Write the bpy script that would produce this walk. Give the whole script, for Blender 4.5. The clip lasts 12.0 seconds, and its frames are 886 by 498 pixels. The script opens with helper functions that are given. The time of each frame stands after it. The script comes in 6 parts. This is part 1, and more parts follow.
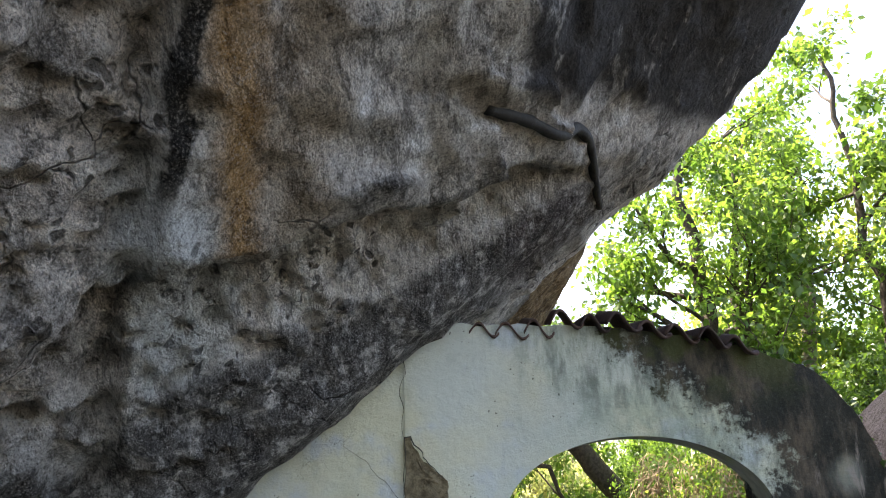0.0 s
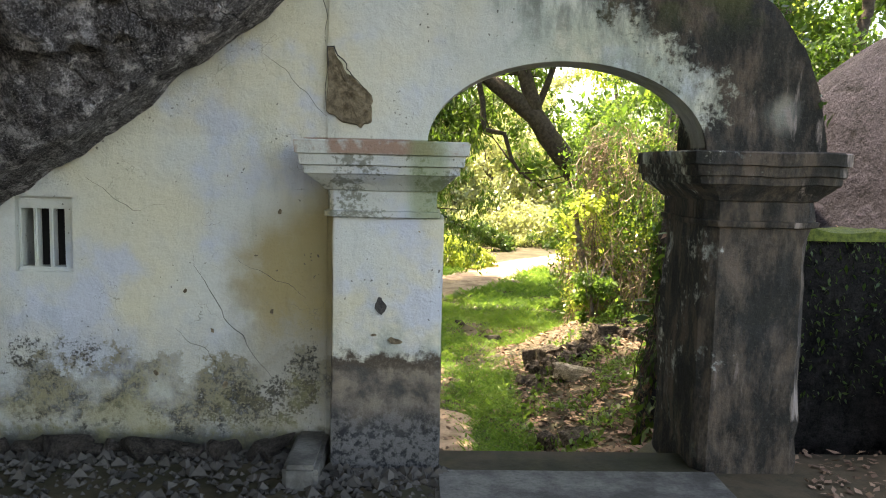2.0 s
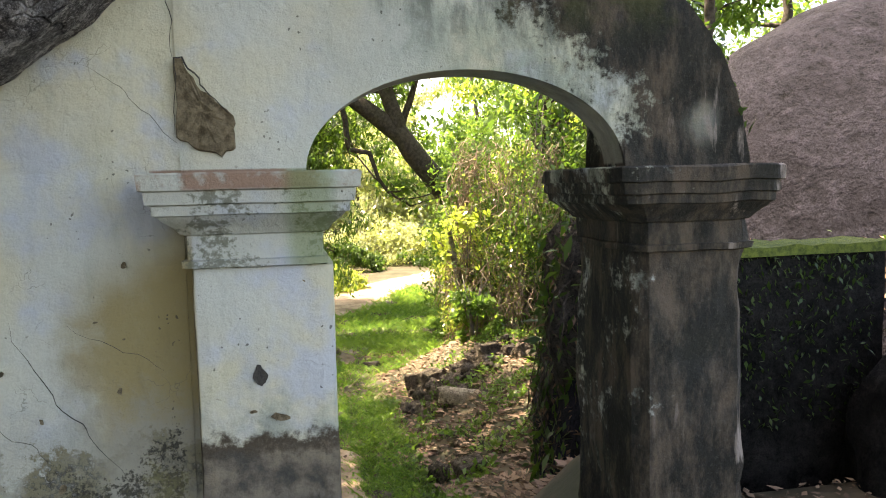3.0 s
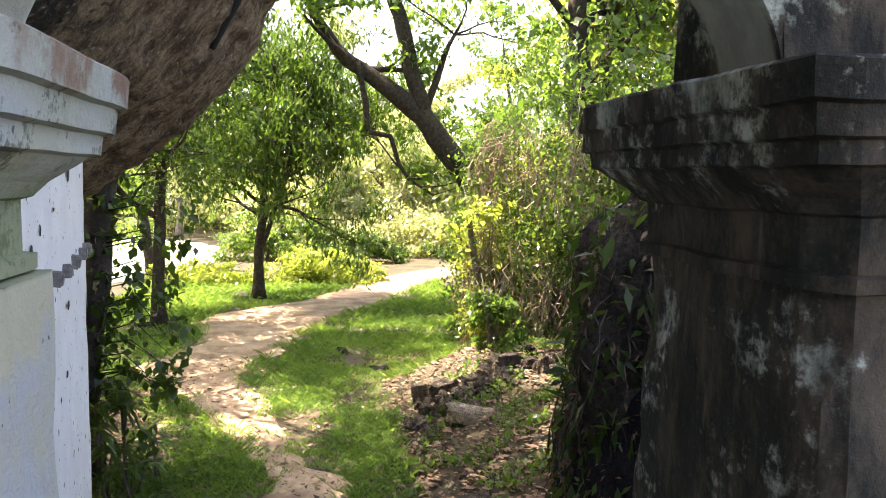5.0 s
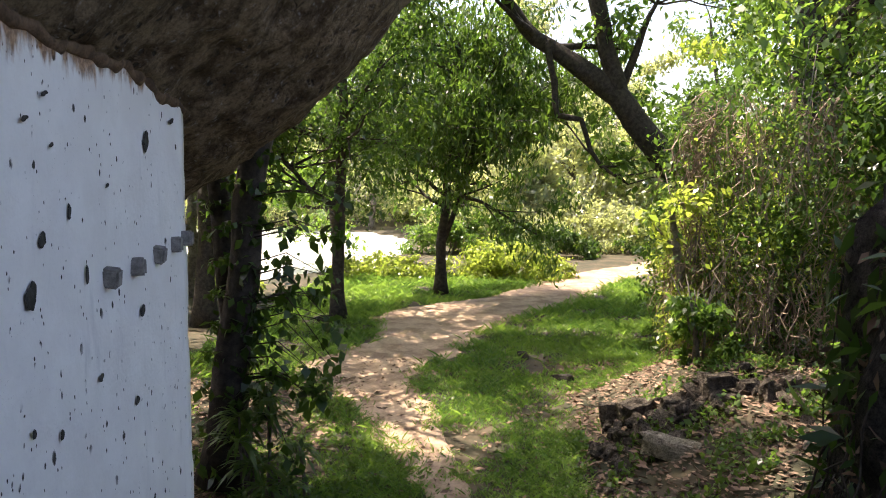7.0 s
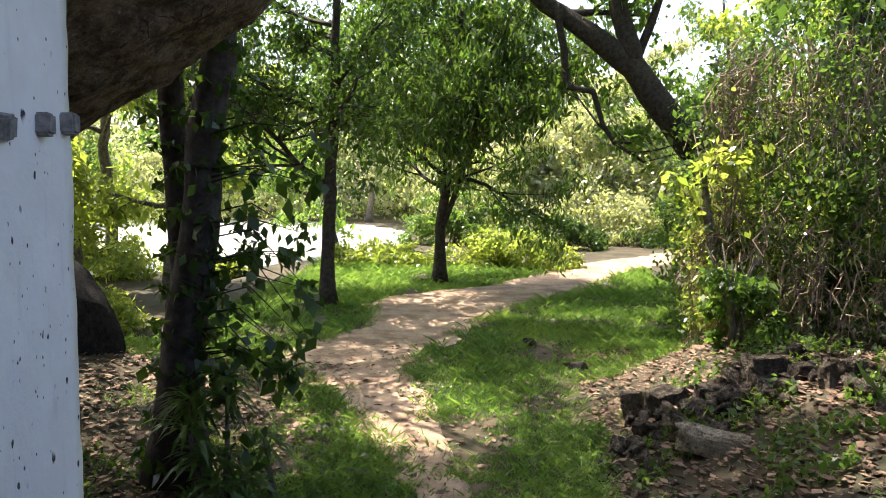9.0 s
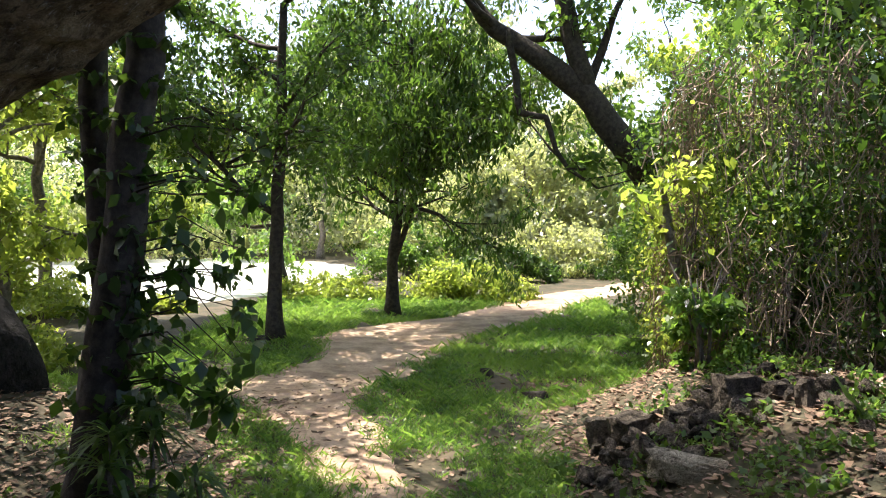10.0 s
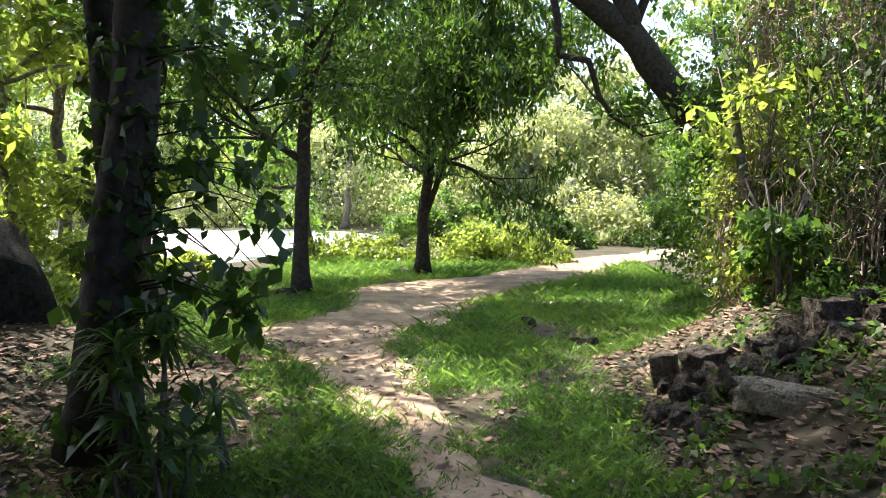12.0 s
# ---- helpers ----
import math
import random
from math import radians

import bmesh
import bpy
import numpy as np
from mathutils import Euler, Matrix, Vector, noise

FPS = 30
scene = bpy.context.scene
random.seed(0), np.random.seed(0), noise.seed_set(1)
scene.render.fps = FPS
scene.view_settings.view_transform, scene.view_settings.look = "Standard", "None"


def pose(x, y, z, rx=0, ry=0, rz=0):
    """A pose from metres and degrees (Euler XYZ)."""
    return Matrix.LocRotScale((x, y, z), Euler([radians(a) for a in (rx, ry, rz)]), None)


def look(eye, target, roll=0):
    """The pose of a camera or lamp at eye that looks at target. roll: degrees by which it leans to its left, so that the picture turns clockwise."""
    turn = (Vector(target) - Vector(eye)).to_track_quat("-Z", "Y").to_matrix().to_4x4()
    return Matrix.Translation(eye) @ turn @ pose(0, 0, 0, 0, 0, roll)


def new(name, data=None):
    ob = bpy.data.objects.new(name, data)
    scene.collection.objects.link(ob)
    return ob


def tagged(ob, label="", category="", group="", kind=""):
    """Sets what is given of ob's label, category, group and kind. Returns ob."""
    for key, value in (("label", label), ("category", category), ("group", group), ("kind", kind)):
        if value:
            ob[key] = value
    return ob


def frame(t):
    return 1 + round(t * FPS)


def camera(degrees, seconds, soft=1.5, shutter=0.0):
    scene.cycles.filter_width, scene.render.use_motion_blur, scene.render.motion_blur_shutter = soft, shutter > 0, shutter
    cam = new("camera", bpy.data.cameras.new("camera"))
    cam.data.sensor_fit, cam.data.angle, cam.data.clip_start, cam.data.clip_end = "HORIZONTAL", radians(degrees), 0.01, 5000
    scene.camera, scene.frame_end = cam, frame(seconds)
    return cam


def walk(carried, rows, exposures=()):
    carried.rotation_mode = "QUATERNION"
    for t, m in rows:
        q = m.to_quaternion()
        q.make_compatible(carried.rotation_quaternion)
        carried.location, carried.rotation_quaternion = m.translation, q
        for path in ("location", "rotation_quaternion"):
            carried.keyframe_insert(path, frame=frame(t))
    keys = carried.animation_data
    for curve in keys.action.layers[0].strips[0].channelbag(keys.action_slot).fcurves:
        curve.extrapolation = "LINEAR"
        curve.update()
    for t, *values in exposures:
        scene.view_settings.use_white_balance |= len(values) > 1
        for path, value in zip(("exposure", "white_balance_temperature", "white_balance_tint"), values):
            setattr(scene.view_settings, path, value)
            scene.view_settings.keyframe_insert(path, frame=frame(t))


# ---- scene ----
cam = camera(58.1, 12.0, soft=1.0)
METRES, EYE, TILT, LEAN, TURN = 10.0, 1.73, -4.7, -1.0, 0.0
ROWS = [
    (0.0, 0.0, 0.0, 0.0, 1.17, 22.08, 2.88),
    (0.5, 0.0026, -0.004, -0.0072, -0.11, 14.06, 1.94),
    (1.0, 0.0035, -0.0004, -0.0161, 1.26, 6.76, 1.03),
    (1.5, 0.0069, 0.0094, -0.0225, 2.37, 1.17, -0.27),
    (2.0, 0.0191, 0.0338, -0.0241, -1.88, -1.32, -0.17),
    (2.5, 0.0143, 0.0654, -0.0208, -4.96, -0.83, 2.78),
    (3.0, 0.0125, 0.1026, -0.0135, -11.4, -0.28, 3.27),
    (5.0, 0.0816, 0.3101, -0.0108, -9.19, -0.78, 1.13),
    (5.5, 0.098, 0.3602, 0.0114, -3.92, 6.58, 1.3),
    (6.0, 0.1023, 0.4053, 0.0212, 0.12, 7.2, 0.43),
    (6.5, 0.1055, 0.4656, 0.0049, 3.64, 4.65, 1.49),
    (7.0, 0.1137, 0.5185, -0.0139, 4.6, -0.98, 0.57),
    (9.0, 0.1022, 0.7048, -0.0756, 4.65, -0.83, 0.12),
    (9.5, 0.0966, 0.7439, -0.0918, 3.79, 0.65, 0.34),
    (10.0, 0.0985, 0.7766, -0.1034, 1.29, 1.99, 0.88),
    (10.5, 0.0897, 0.8038, -0.1208, 1.55, 1.63, 0.98),
    (11.0, 0.076, 0.8288, -0.1441, 3.7, 1.89, 0.81),
    (11.5, 0.066, 0.8601, -0.1609, 3.64, 2.15, 1.52),
    (12.0, 0.064, 0.8946, -0.1827, 2.93, 0.76, 0.48),
]
walk(cam, [(t, pose(0, 0, EYE, TILT, LEAN, TURN) @ pose(METRES * x, METRES * y, METRES * z, 90 + pitch, roll, yaw)) for t, x, y, z, yaw, pitch, roll in ROWS],
     [(0.0, 2.55, 7300, 17), (1.0, 2.75, 8000, 18), (3.2, 2.78, 8100, 19), (5.0, 2.72, 7400, 25), (5.5, 2.36, 7300, 25), (6.0, 2.08, 7200, 26), (7.2, 1.78, 6900, 22), (9.0, 1.78, 6600, 20), (12.0, 1.8, 6100, 17)])

# ---- sky and sun ----
SUN_EL, SUN_AZ = 63.0, -60.0   # degrees; the azimuth counts from straight ahead, positive to the right
world = bpy.data.worlds.new("sky")
scene.world = world
world.use_nodes = True
wn = world.node_tree
sky = wn.nodes.new("ShaderNodeTexSky")
sky.sky_type = "NISHITA"
sky.sun_disc = False
sky.sun_elevation = radians(SUN_EL)
sky.sun_rotation = radians(SUN_AZ)
sky.dust_density = 3.0
wn.links.new(sky.outputs[0], wn.nodes["Background"].inputs[0])
wn.nodes["Background"].inputs[1].default_value = 0.15
sun = new("sun", bpy.data.lights.new("sun", "SUN"))
sun.data.energy, sun.data.angle, sun.data.color = 5.0, radians(0.5), (1.0, 0.94, 0.82)
_e, _a = radians(SUN_EL), radians(SUN_AZ)
sun.matrix_world = look((0, 0, 0), (-math.sin(_a) * math.cos(_e), -math.cos(_a) * math.cos(_e), -math.sin(_e)))


# ---- materials ----
class Mat:
    """A node material, with short calls for its nodes."""

    def __init__(self, name, rough=0.85, spec=0.3):
        self.m = bpy.data.materials.new(name)
        self.m.use_nodes = True
        self.t = self.m.node_tree
        self.b = self.t.nodes["Principled BSDF"]
        self.b.inputs["Roughness"].default_value = rough
        self.b.inputs["Specular IOR Level"].default_value = spec
        self.co = self.t.nodes.new("ShaderNodeNewGeometry").outputs["Position"]
        self.xyz = None

    def put(self, socket, value):
        if isinstance(value, bpy.types.NodeSocket):
            self.t.links.new(value, socket)
        elif isinstance(value, tuple) and len(value) == 3 and socket.type == "RGBA":
            socket.default_value = (*value, 1)
        else:
            socket.default_value = value

    def noise(self, scale, detail=6, rough=0.6, co=None, distort=0.0):
        n = self.t.nodes.new("ShaderNodeTexNoise")
        self.put(n.inputs["Vector"], co or self.co)
        n.inputs["Scale"].default_value, n.inputs["Detail"].default_value = scale, detail
        n.inputs["Roughness"].default_value, n.inputs["Distortion"].default_value = rough, distort
        return n.outputs["Fac"]

    def stretch(self, sx, sy, sz):
        n = self.t.nodes.new("ShaderNodeMapping")
        self.put(n.inputs["Vector"], self.co)
        n.inputs["Scale"].default_value = (sx, sy, sz)
        return n.outputs[0]

    def warp(self, scale, amount):
        """Coordinates shifted by noise, for uneven patterns."""
        n = self.t.nodes.new("ShaderNodeTexNoise")
        self.put(n.inputs["Vector"], self.co)
        n.inputs["Scale"].default_value, n.inputs["Detail"].default_value = scale, 4
        v = self.t.nodes.new("ShaderNodeVectorMath")
        v.operation = "MULTIPLY_ADD"
        self.put(v.inputs[0], n.outputs["Color"])
        v.inputs[1].default_value = (amount, amount, amount)
        self.put(v.inputs[2], self.co)
        return v.outputs[0]

    def voronoi(self, scale, feature="F1", co=None):
        n = self.t.nodes.new("ShaderNodeTexVoronoi")
        n.feature = feature
        self.put(n.inputs["Vector"], co or self.co)
        n.inputs["Scale"].default_value = scale
        return n.outputs["Distance"]

    def math(self, op, a, b=0.0):
        n = self.t.nodes.new("ShaderNodeMath")
        n.operation = op
        self.put(n.inputs[0], a)
        self.put(n.inputs[1], b)
        return n.outputs[0]

    def axis(self, k):
        if self.xyz is None:
            self.xyz = self.t.nodes.new("ShaderNodeSeparateXYZ")
            self.put(self.xyz.inputs[0], self.co)
        return self.xyz.outputs[k]

    def step(self, value, lo, hi, a=0.0, b=1.0):
        n = self.t.nodes.new("ShaderNodeMapRange")
        n.interpolation_type = "SMOOTHSTEP"
        self.put(n.inputs["Value"], value)
        for key, v in (("From Min", lo), ("From Max", hi), ("To Min", a), ("To Max", b)):
            n.inputs[key].default_value = v
        return n.outputs["Result"]

    def mix(self, fac, a, b, blend="MIX"):
        n = self.t.nodes.new("ShaderNodeMix")
        n.data_type, n.blend_type = "RGBA", blend
        self.put(n.inputs["Factor"], fac)
        self.put(n.inputs[6], a)
        self.put(n.inputs[7], b)
        return n.outputs[2]

    def island(self):
        return self.t.nodes.new("ShaderNodeNewGeometry").outputs["Random Per Island"]

    def each(self):
        return self.t.nodes.new("ShaderNodeObjectInfo").outputs["Random"]

    def bump(self, height, strength=0.5, distance=0.02):
        n = self.t.nodes.new("ShaderNodeBump")
        n.inputs["Strength"].default_value, n.inputs["Distance"].default_value = strength, distance
        self.put(n.inputs["Height"], height)
        self.put(self.b.inputs["Normal"], n.outputs[0])

    def colour(self, value):
        self.put(self.b.inputs["Base Color"], value)
        return self.m


def band(m, axis, mid, half, soft, wobble):
    """1 within half of mid along an axis, with a wavy edge."""
    d = m.math("ABSOLUTE", m.math("SUBTRACT", m.math("ADD", m.axis(axis), wobble), mid))
    return m.step(d, half, half + soft, 1.0, 0.0)


def rock_material(name, light, dark, streaks=False, scale=1.0):
    m = Mat(name, 0.92, 0.15)
    big, mid, small, fine = m.noise(0.9 * scale, 5), m.noise(4.5 * scale, 9, 0.68), m.noise(16 * scale, 7, 0.7), m.noise(55 * scale, 5, 0.75)
    c = m.mix(m.step(big, 0.35, 0.65), dark, light)
    c = m.mix(m.step(mid, 0.46, 0.68), c, tuple(min(1, v * 1.45) for v in light))
    c = m.mix(m.step(mid, 0.46, 0.30), c, tuple(v * 0.3 for v in dark))
    if streaks:
        run = m.noise(3.0, 5, 0.6, m.stretch(2.2, 0.5, 0.5))
        wob = m.math("MULTIPLY", m.math("SUBTRACT", m.noise(2.6, 5, 0.65), 0.5), 0.22)
        y = m.math("ADD", m.axis(1), m.math("MULTIPLY", m.math("SUBTRACT", mid, 0.5), 0.5))

        def lane(slope, y0, mid_x, half, soft):
            """1 along a streak that runs slantwise over the face."""
            u = m.math("ADD", m.math("ADD", m.axis(0), wob), m.math("MULTIPLY", m.math("SUBTRACT", m.axis(1), y0), slope))
            return m.step(m.math("ABSOLUTE", m.math("SUBTRACT", u, mid_x)), half, half + soft, 1.0, 0.0)
        u = m.math("ADD", m.math("ADD", m.axis(0), wob), m.math("MULTIPLY", m.math("SUBTRACT", m.axis(1), 1.97), 0.44))
        flank = m.math("MULTIPLY", m.step(u, -0.70, -0.80), m.step(y, 3.0, 3.5, 1.0, 0.0))
        c = m.mix(m.math("MULTIPLY", flank, 0.65), c, m.mix(m.step(mid, 0.42, 0.6), (0.30, 0.26, 0.225), (0.82, 0.71, 0.61)))
        pale = m.math("MULTIPLY", lane(0.22, 2.19, -0.88, 0.14, 0.14), m.math("MULTIPLY", m.step(y, 3.5, 3.8, 1.0, 0.0), m.step(y, 2.2, 2.6)))
        c = m.mix(m.math("MULTIPLY", pale, 0.8), c, (0.72, 0.76, 0.77))
        brown = m.math("MULTIPLY", lane(0.22, 2.19, -0.50, 0.14, 0.2), m.step(y, 2.9, 3.3, 1.0, 0.0))
        c = m.mix(m.math("MULTIPLY", brown, 0.5), c, (0.46, 0.35, 0.24))
        rust = m.math("MULTIPLY", lane(0.22, 2.19, -0.63, 0.01, 0.13), m.math("MULTIPLY", m.step(run, 0.2, 0.5, 0.5, 1.0), m.step(y, 2.9, 3.3, 1.0, 0.0)))
        c = m.mix(m.math("MULTIPLY", rust, 0.85), c, (0.50, 0.28, 0.09))
        crescent = m.math("MULTIPLY", lane(0.44, 1.97, -0.69, 0.03, 0.025), m.step(m.axis(1), 2.45, 2.65, 1.0, 0.0))
        c = m.mix(m.math("MULTIPLY", crescent, 0.95), c, (0.022, 0.022, 0.024))
        v = m.math("ADD", m.math("ADD", m.axis(1), m.math("MULTIPLY", m.axis(0), -1.15)), wob)
        tar = m.math("MULTIPLY", m.step(m.math("ADD", m.axis(0), wob), 0.34, 0.42), m.step(v, 2.6, 2.8, 1.0, 0.0))
        tar = m.math("MULTIPLY", tar, m.step(m.noise(2.2, 8, 0.7, m.stretch(2.4, 0.7, 0.7)), 0.56, 0.68, 1.0, 0.2))
        tar = m.math("MULTIPLY", tar, m.step(m.axis(1), 4.6, 5.0, 1.0, 0.0))
        # lichen-black band between the crease and the wall
        g = m.math("SUBTRACT", m.math("MULTIPLY", m.math("ADD", m.axis(0), 0.35), 0.62), m.math("SUBTRACT", m.axis(2), 2.80))
        g = m.math("SUBTRACT", g, m.math("MULTIPLY", m.math("SUBTRACT", m.axis(1), 3.6), 0.15))
        low = m.math("MULTIPLY", m.step(m.math("ADD", g, m.math("MULTIPLY", m.math("SUBTRACT", mid, 0.5), 0.2)), -0.02, 0.06), m.step(m.axis(1), 4.4, 5.2, 1.0, 0.0))
        lich = m.mix(m.step(m.noise(7.5, 8, 0.72), 0.51, 0.60), (0.075, 0.07, 0.066), (0.58, 0.56, 0.525))
        c = m.mix(m.math("MULTIPLY", low, 0.85), c, lich)
        plum = m.math("MULTIPLY", band(m, 0, 0.55, 0.15, 0.2, wob), low)
        c = m.mix(m.math("MULTIPLY", plum, 0.6), c, (0.10, 0.075, 0.075))
        c = m.mix(1.0, c, (1.16, 1.16, 1.16), "MULTIPLY")
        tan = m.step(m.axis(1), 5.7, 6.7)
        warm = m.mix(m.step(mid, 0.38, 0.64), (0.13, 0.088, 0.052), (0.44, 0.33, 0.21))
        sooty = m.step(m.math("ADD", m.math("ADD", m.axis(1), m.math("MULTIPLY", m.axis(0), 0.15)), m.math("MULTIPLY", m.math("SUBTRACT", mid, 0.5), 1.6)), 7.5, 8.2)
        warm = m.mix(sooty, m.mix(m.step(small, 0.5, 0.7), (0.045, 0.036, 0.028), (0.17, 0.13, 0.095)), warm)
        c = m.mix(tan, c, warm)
    # relief shading painted in: small hollows darker, raised spots lighter
    c = m.mix(m.step(small, 0.5, 0.36, 0.0, 0.55 if streaks else 0.7), c, m.mix(1.0, c, (0.25, 0.23, 0.22), "MULTIPLY"))
    c = m.mix(m.step(small, 0.56, 0.72, 0.0, 0.45), c, tuple(min(1, v * 1.7) for v in light))
    c = m.mix(m.step(fine, 0.42, 0.62, 0.0, 0.35 if streaks else 0.6), c, m.mix(1.0, c, (0.35, 0.33, 0.31), "MULTIPLY"))
    if streaks:
        # dark and pale blotches on the broken flank and on the stone under the ledge
        rough = m.math("MULTIPLY", m.math("MAXIMUM", low, flank), m.step(m.axis(1), 4.4, 5.0, 1.0, 0.0))
        blot = m.noise(8.5, 9, 0.74)
        c = m.mix(m.math("MULTIPLY", rough, m.step(blot, 0.49, 0.40, 0.0, 0.7)), c, (0.055, 0.052, 0.05))
        c = m.mix(m.math("MULTIPLY", rough, m.step(blot, 0.54, 0.65, 0.0, 0.55)), c, (0.80, 0.77, 0.73))
        # coarse crystal grain and slanting flow lines, their relief shading put into the colour
        grain = m.noise(100, 4, 0.65)
        flow = m.noise(4.5, 7, 0.72, m.stretch(3.0, 0.8, 0.8))
        inside = m.step(m.axis(1), 4.6, 5.2, 1.0, 0.15)
        c = m.mix(m.math("MULTIPLY", m.step(flow, 0.48, 0.41, 0.0, 0.65), inside), c, m.mix(1.0, c, (0.25, 0.24, 0.23), "MULTIPLY"))
        c = m.mix(m.math("MULTIPLY", m.step(grain, 0.52, 0.66, 0.0, 0.5), inside), c, m.mix(0.6, c, (0.92, 0.89, 0.85)))
        c = m.mix(m.math("MULTIPLY", m.step(grain, 0.47, 0.36, 0.0, 0.6), inside), c, m.mix(1.0, c, (0.12, 0.12, 0.12), "MULTIPLY"))
        small = m.math("ADD", small, m.math("MULTIPLY", grain, 0.3))
        mid = m.math("ADD", mid, m.math("MULTIPLY", m.math("MULTIPLY", flow, inside), 0.7))
        wide = m.voronoi(2.6, "DISTANCE_TO_EDGE", m.warp(2.0, 0.7))
        fissure = m.math("MULTIPLY", m.step(wide, 0.0, 0.03, 1.0, 0.0), m.step(m.noise(1.3, 3), 0.54, 0.64))
        pits = m.math("MULTIPLY", m.step(m.voronoi(9.0, co=m.warp(5.0, 0.25)), 0.30, 0.18, 0.0, 1.0), m.step(big, 0.45, 0.6))
        # shade inside the fissures and pits is coloured in as well
        c = m.mix(m.math("MULTIPLY", m.math("MAXIMUM", fissure, pits), 0.75), c, (0.035, 0.032, 0.03))
        mid = m.math("SUBTRACT", mid, m.math("MULTIPLY", m.math("MAXIMUM", fissure, pits), 0.4))
        c = m.mix(m.math("MULTIPLY", tar, 0.92), c, (0.024, 0.024, 0.028))
    h = m.math("ADD", m.math("ADD", mid, m.math("MULTIPLY", small, 0.5)), m.math("MULTIPLY", fine, 0.2))
    m.bump(h, 1.0, 0.16)
    return m.colour(c)


def plaster_material(name):
    """Old limewash: cream, blue and green tints, mould near the ground and over the weathered pier."""
    m = Mat(name, 0.9, 0.2)
    x, z = m.axis(0), m.axis(2)
    n1, n2, n3, n4 = m.noise(0.9, 4), m.noise(3.5, 7, 0.65), m.noise(14, 7, 0.7), m.noise(70, 5, 0.7)
    c = m.mix(m.step(n1, 0.4, 0.6), (0.70, 0.67, 0.47), (0.64, 0.67, 0.58))
    c = m.mix(m.step(m.noise(2.1, 4), 0.50, 0.66, 0.0, 0.75), c, (0.56, 0.62, 0.69))
    # ochre stain beside the pier, with the shadow of its cap painted in
    yellow = m.math("MULTIPLY", m.math("MULTIPLY", band(m, 0, -0.36, 0.2, 0.32, m.math("MULTIPLY", m.math("SUBTRACT", n2, 0.5), 0.5)), band(m, 2, 0.8, 0.5, 0.3, m.math("MULTIPLY", x, -0.5))), m.step(n2, 0.1, 0.5, 0.6, 1.0))
    yellow = m.math("MULTIPLY", yellow, m.step(x, -0.205, -0.225))
    c = m.mix(m.math("MULTIPLY", yellow, 0.9), c, (0.36, 0.28, 0.11))
    green = m.math("MULTIPLY", m.step(x, 0.2, 1.2), m.step(n2, 0.3, 0.65))
    c = m.mix(m.math("MULTIPLY", green, 0.75), c, (0.36, 0.43, 0.32))
    # rising damp: a bluish wash, then patches of speckled mould, a dark foot
    n5 = m.noise(38, 6, 0.75)
    edge = m.math("ADD", z, m.math("MULTIPLY", m.math("SUBTRACT", n2, 0.5), -0.7))
    edge = m.math("ADD", edge, m.math("MULTIPLY", m.math("SUBTRACT", n3, 0.5), -0.25))
    c = m.mix(m.step(edge, 0.75, 0.35, 0.0, 0.55), c, (0.40, 0.43, 0.42))
    edge = m.math("ADD", edge, m.math("MULTIPLY", m.math("SUBTRACT", n5, 0.5), -0.35))
    low = m.math("MULTIPLY", m.step(edge, 0.42, 0.34), m.step(edge, 0.0, 0.12, 0.35, 1.0))
    low = m.math("MULTIPLY", low, m.step(m.noise(1.7, 5), 0.38, 0.55))
    speck = m.step(m.math("ADD", n5, m.math("MULTIPLY", m.math("SUBTRACT", n3, 0.5), 0.8)), 0.38, 0.56)
    c = m.mix(m.math("MULTIPLY", low, m.step(n5, 0.3, 0.5, 0.55, 1.0)), c, m.mix(speck, (0.028, 0.028, 0.022), (0.26, 0.24, 0.15)))
    foot = m.step(m.math("ADD", z, m.math("MULTIPLY", m.math("SUBTRACT", n3, 0.5), -0.25)), 0.06, -0.04)
    c = m.mix(m.math("MULTIPLY", foot, 0.9), c, (0.05, 0.055, 0.042))
    # sooty mould in a broad cloud, thinning to single specks
    cloud = m.math("MULTIPLY", band(m, 2, 0.28, 0.12, 0.3, m.math("MULTIPLY", m.math("SUBTRACT", n2, 0.5), 0.5)), m.step(m.noise(1.1, 4), 0.36, 0.56))
    cloud = m.math("MULTIPLY", cloud, m.step(x, -0.25, -0.35))
    grains = m.step(m.math("ADD", m.math("ADD", n4, m.math("MULTIPLY", n3, 0.9)), m.math("MULTIPLY", cloud, 0.42)), 1.26, 1.42)
    c = m.mix(m.math("MULTIPLY", m.math("MULTIPLY", grains, m.step(cloud, 0.02, 0.35)), 0.9), c, (0.035, 0.034, 0.028))
    olive = m.math("MULTIPLY", m.step(edge, 0.30, 0.12), m.math("MULTIPLY", m.step(n2, 0.42, 0.62), m.step(x, -0.2, -0.3)))
    c = m.mix(m.math("MULTIPLY", olive, 0.6), c, (0.33, 0.31, 0.15))
    # fine crazing and stray specks
    craze = m.math("MULTIPLY", m.step(m.voronoi(7.0, "DISTANCE_TO_EDGE", m.warp(6.0, 0.25)), 0.0, 0.012, 1.0, 0.0), m.step(m.noise(2.4, 3), 0.54, 0.64))
    c = m.mix(m.math("MULTIPLY", craze, 0.55), c, (0.16, 0.16, 0.12))
    dots = m.math("MULTIPLY", m.step(m.voronoi(26.0, co=m.warp(20.0, 0.05)), 0.10, 0.17, 1.0, 0.0), m.step(m.noise(4.0, 3), 0.52, 0.60))
    c = m.mix(m.math("MULTIPLY", dots, 0.8), c, (0.08, 0.075, 0.06))
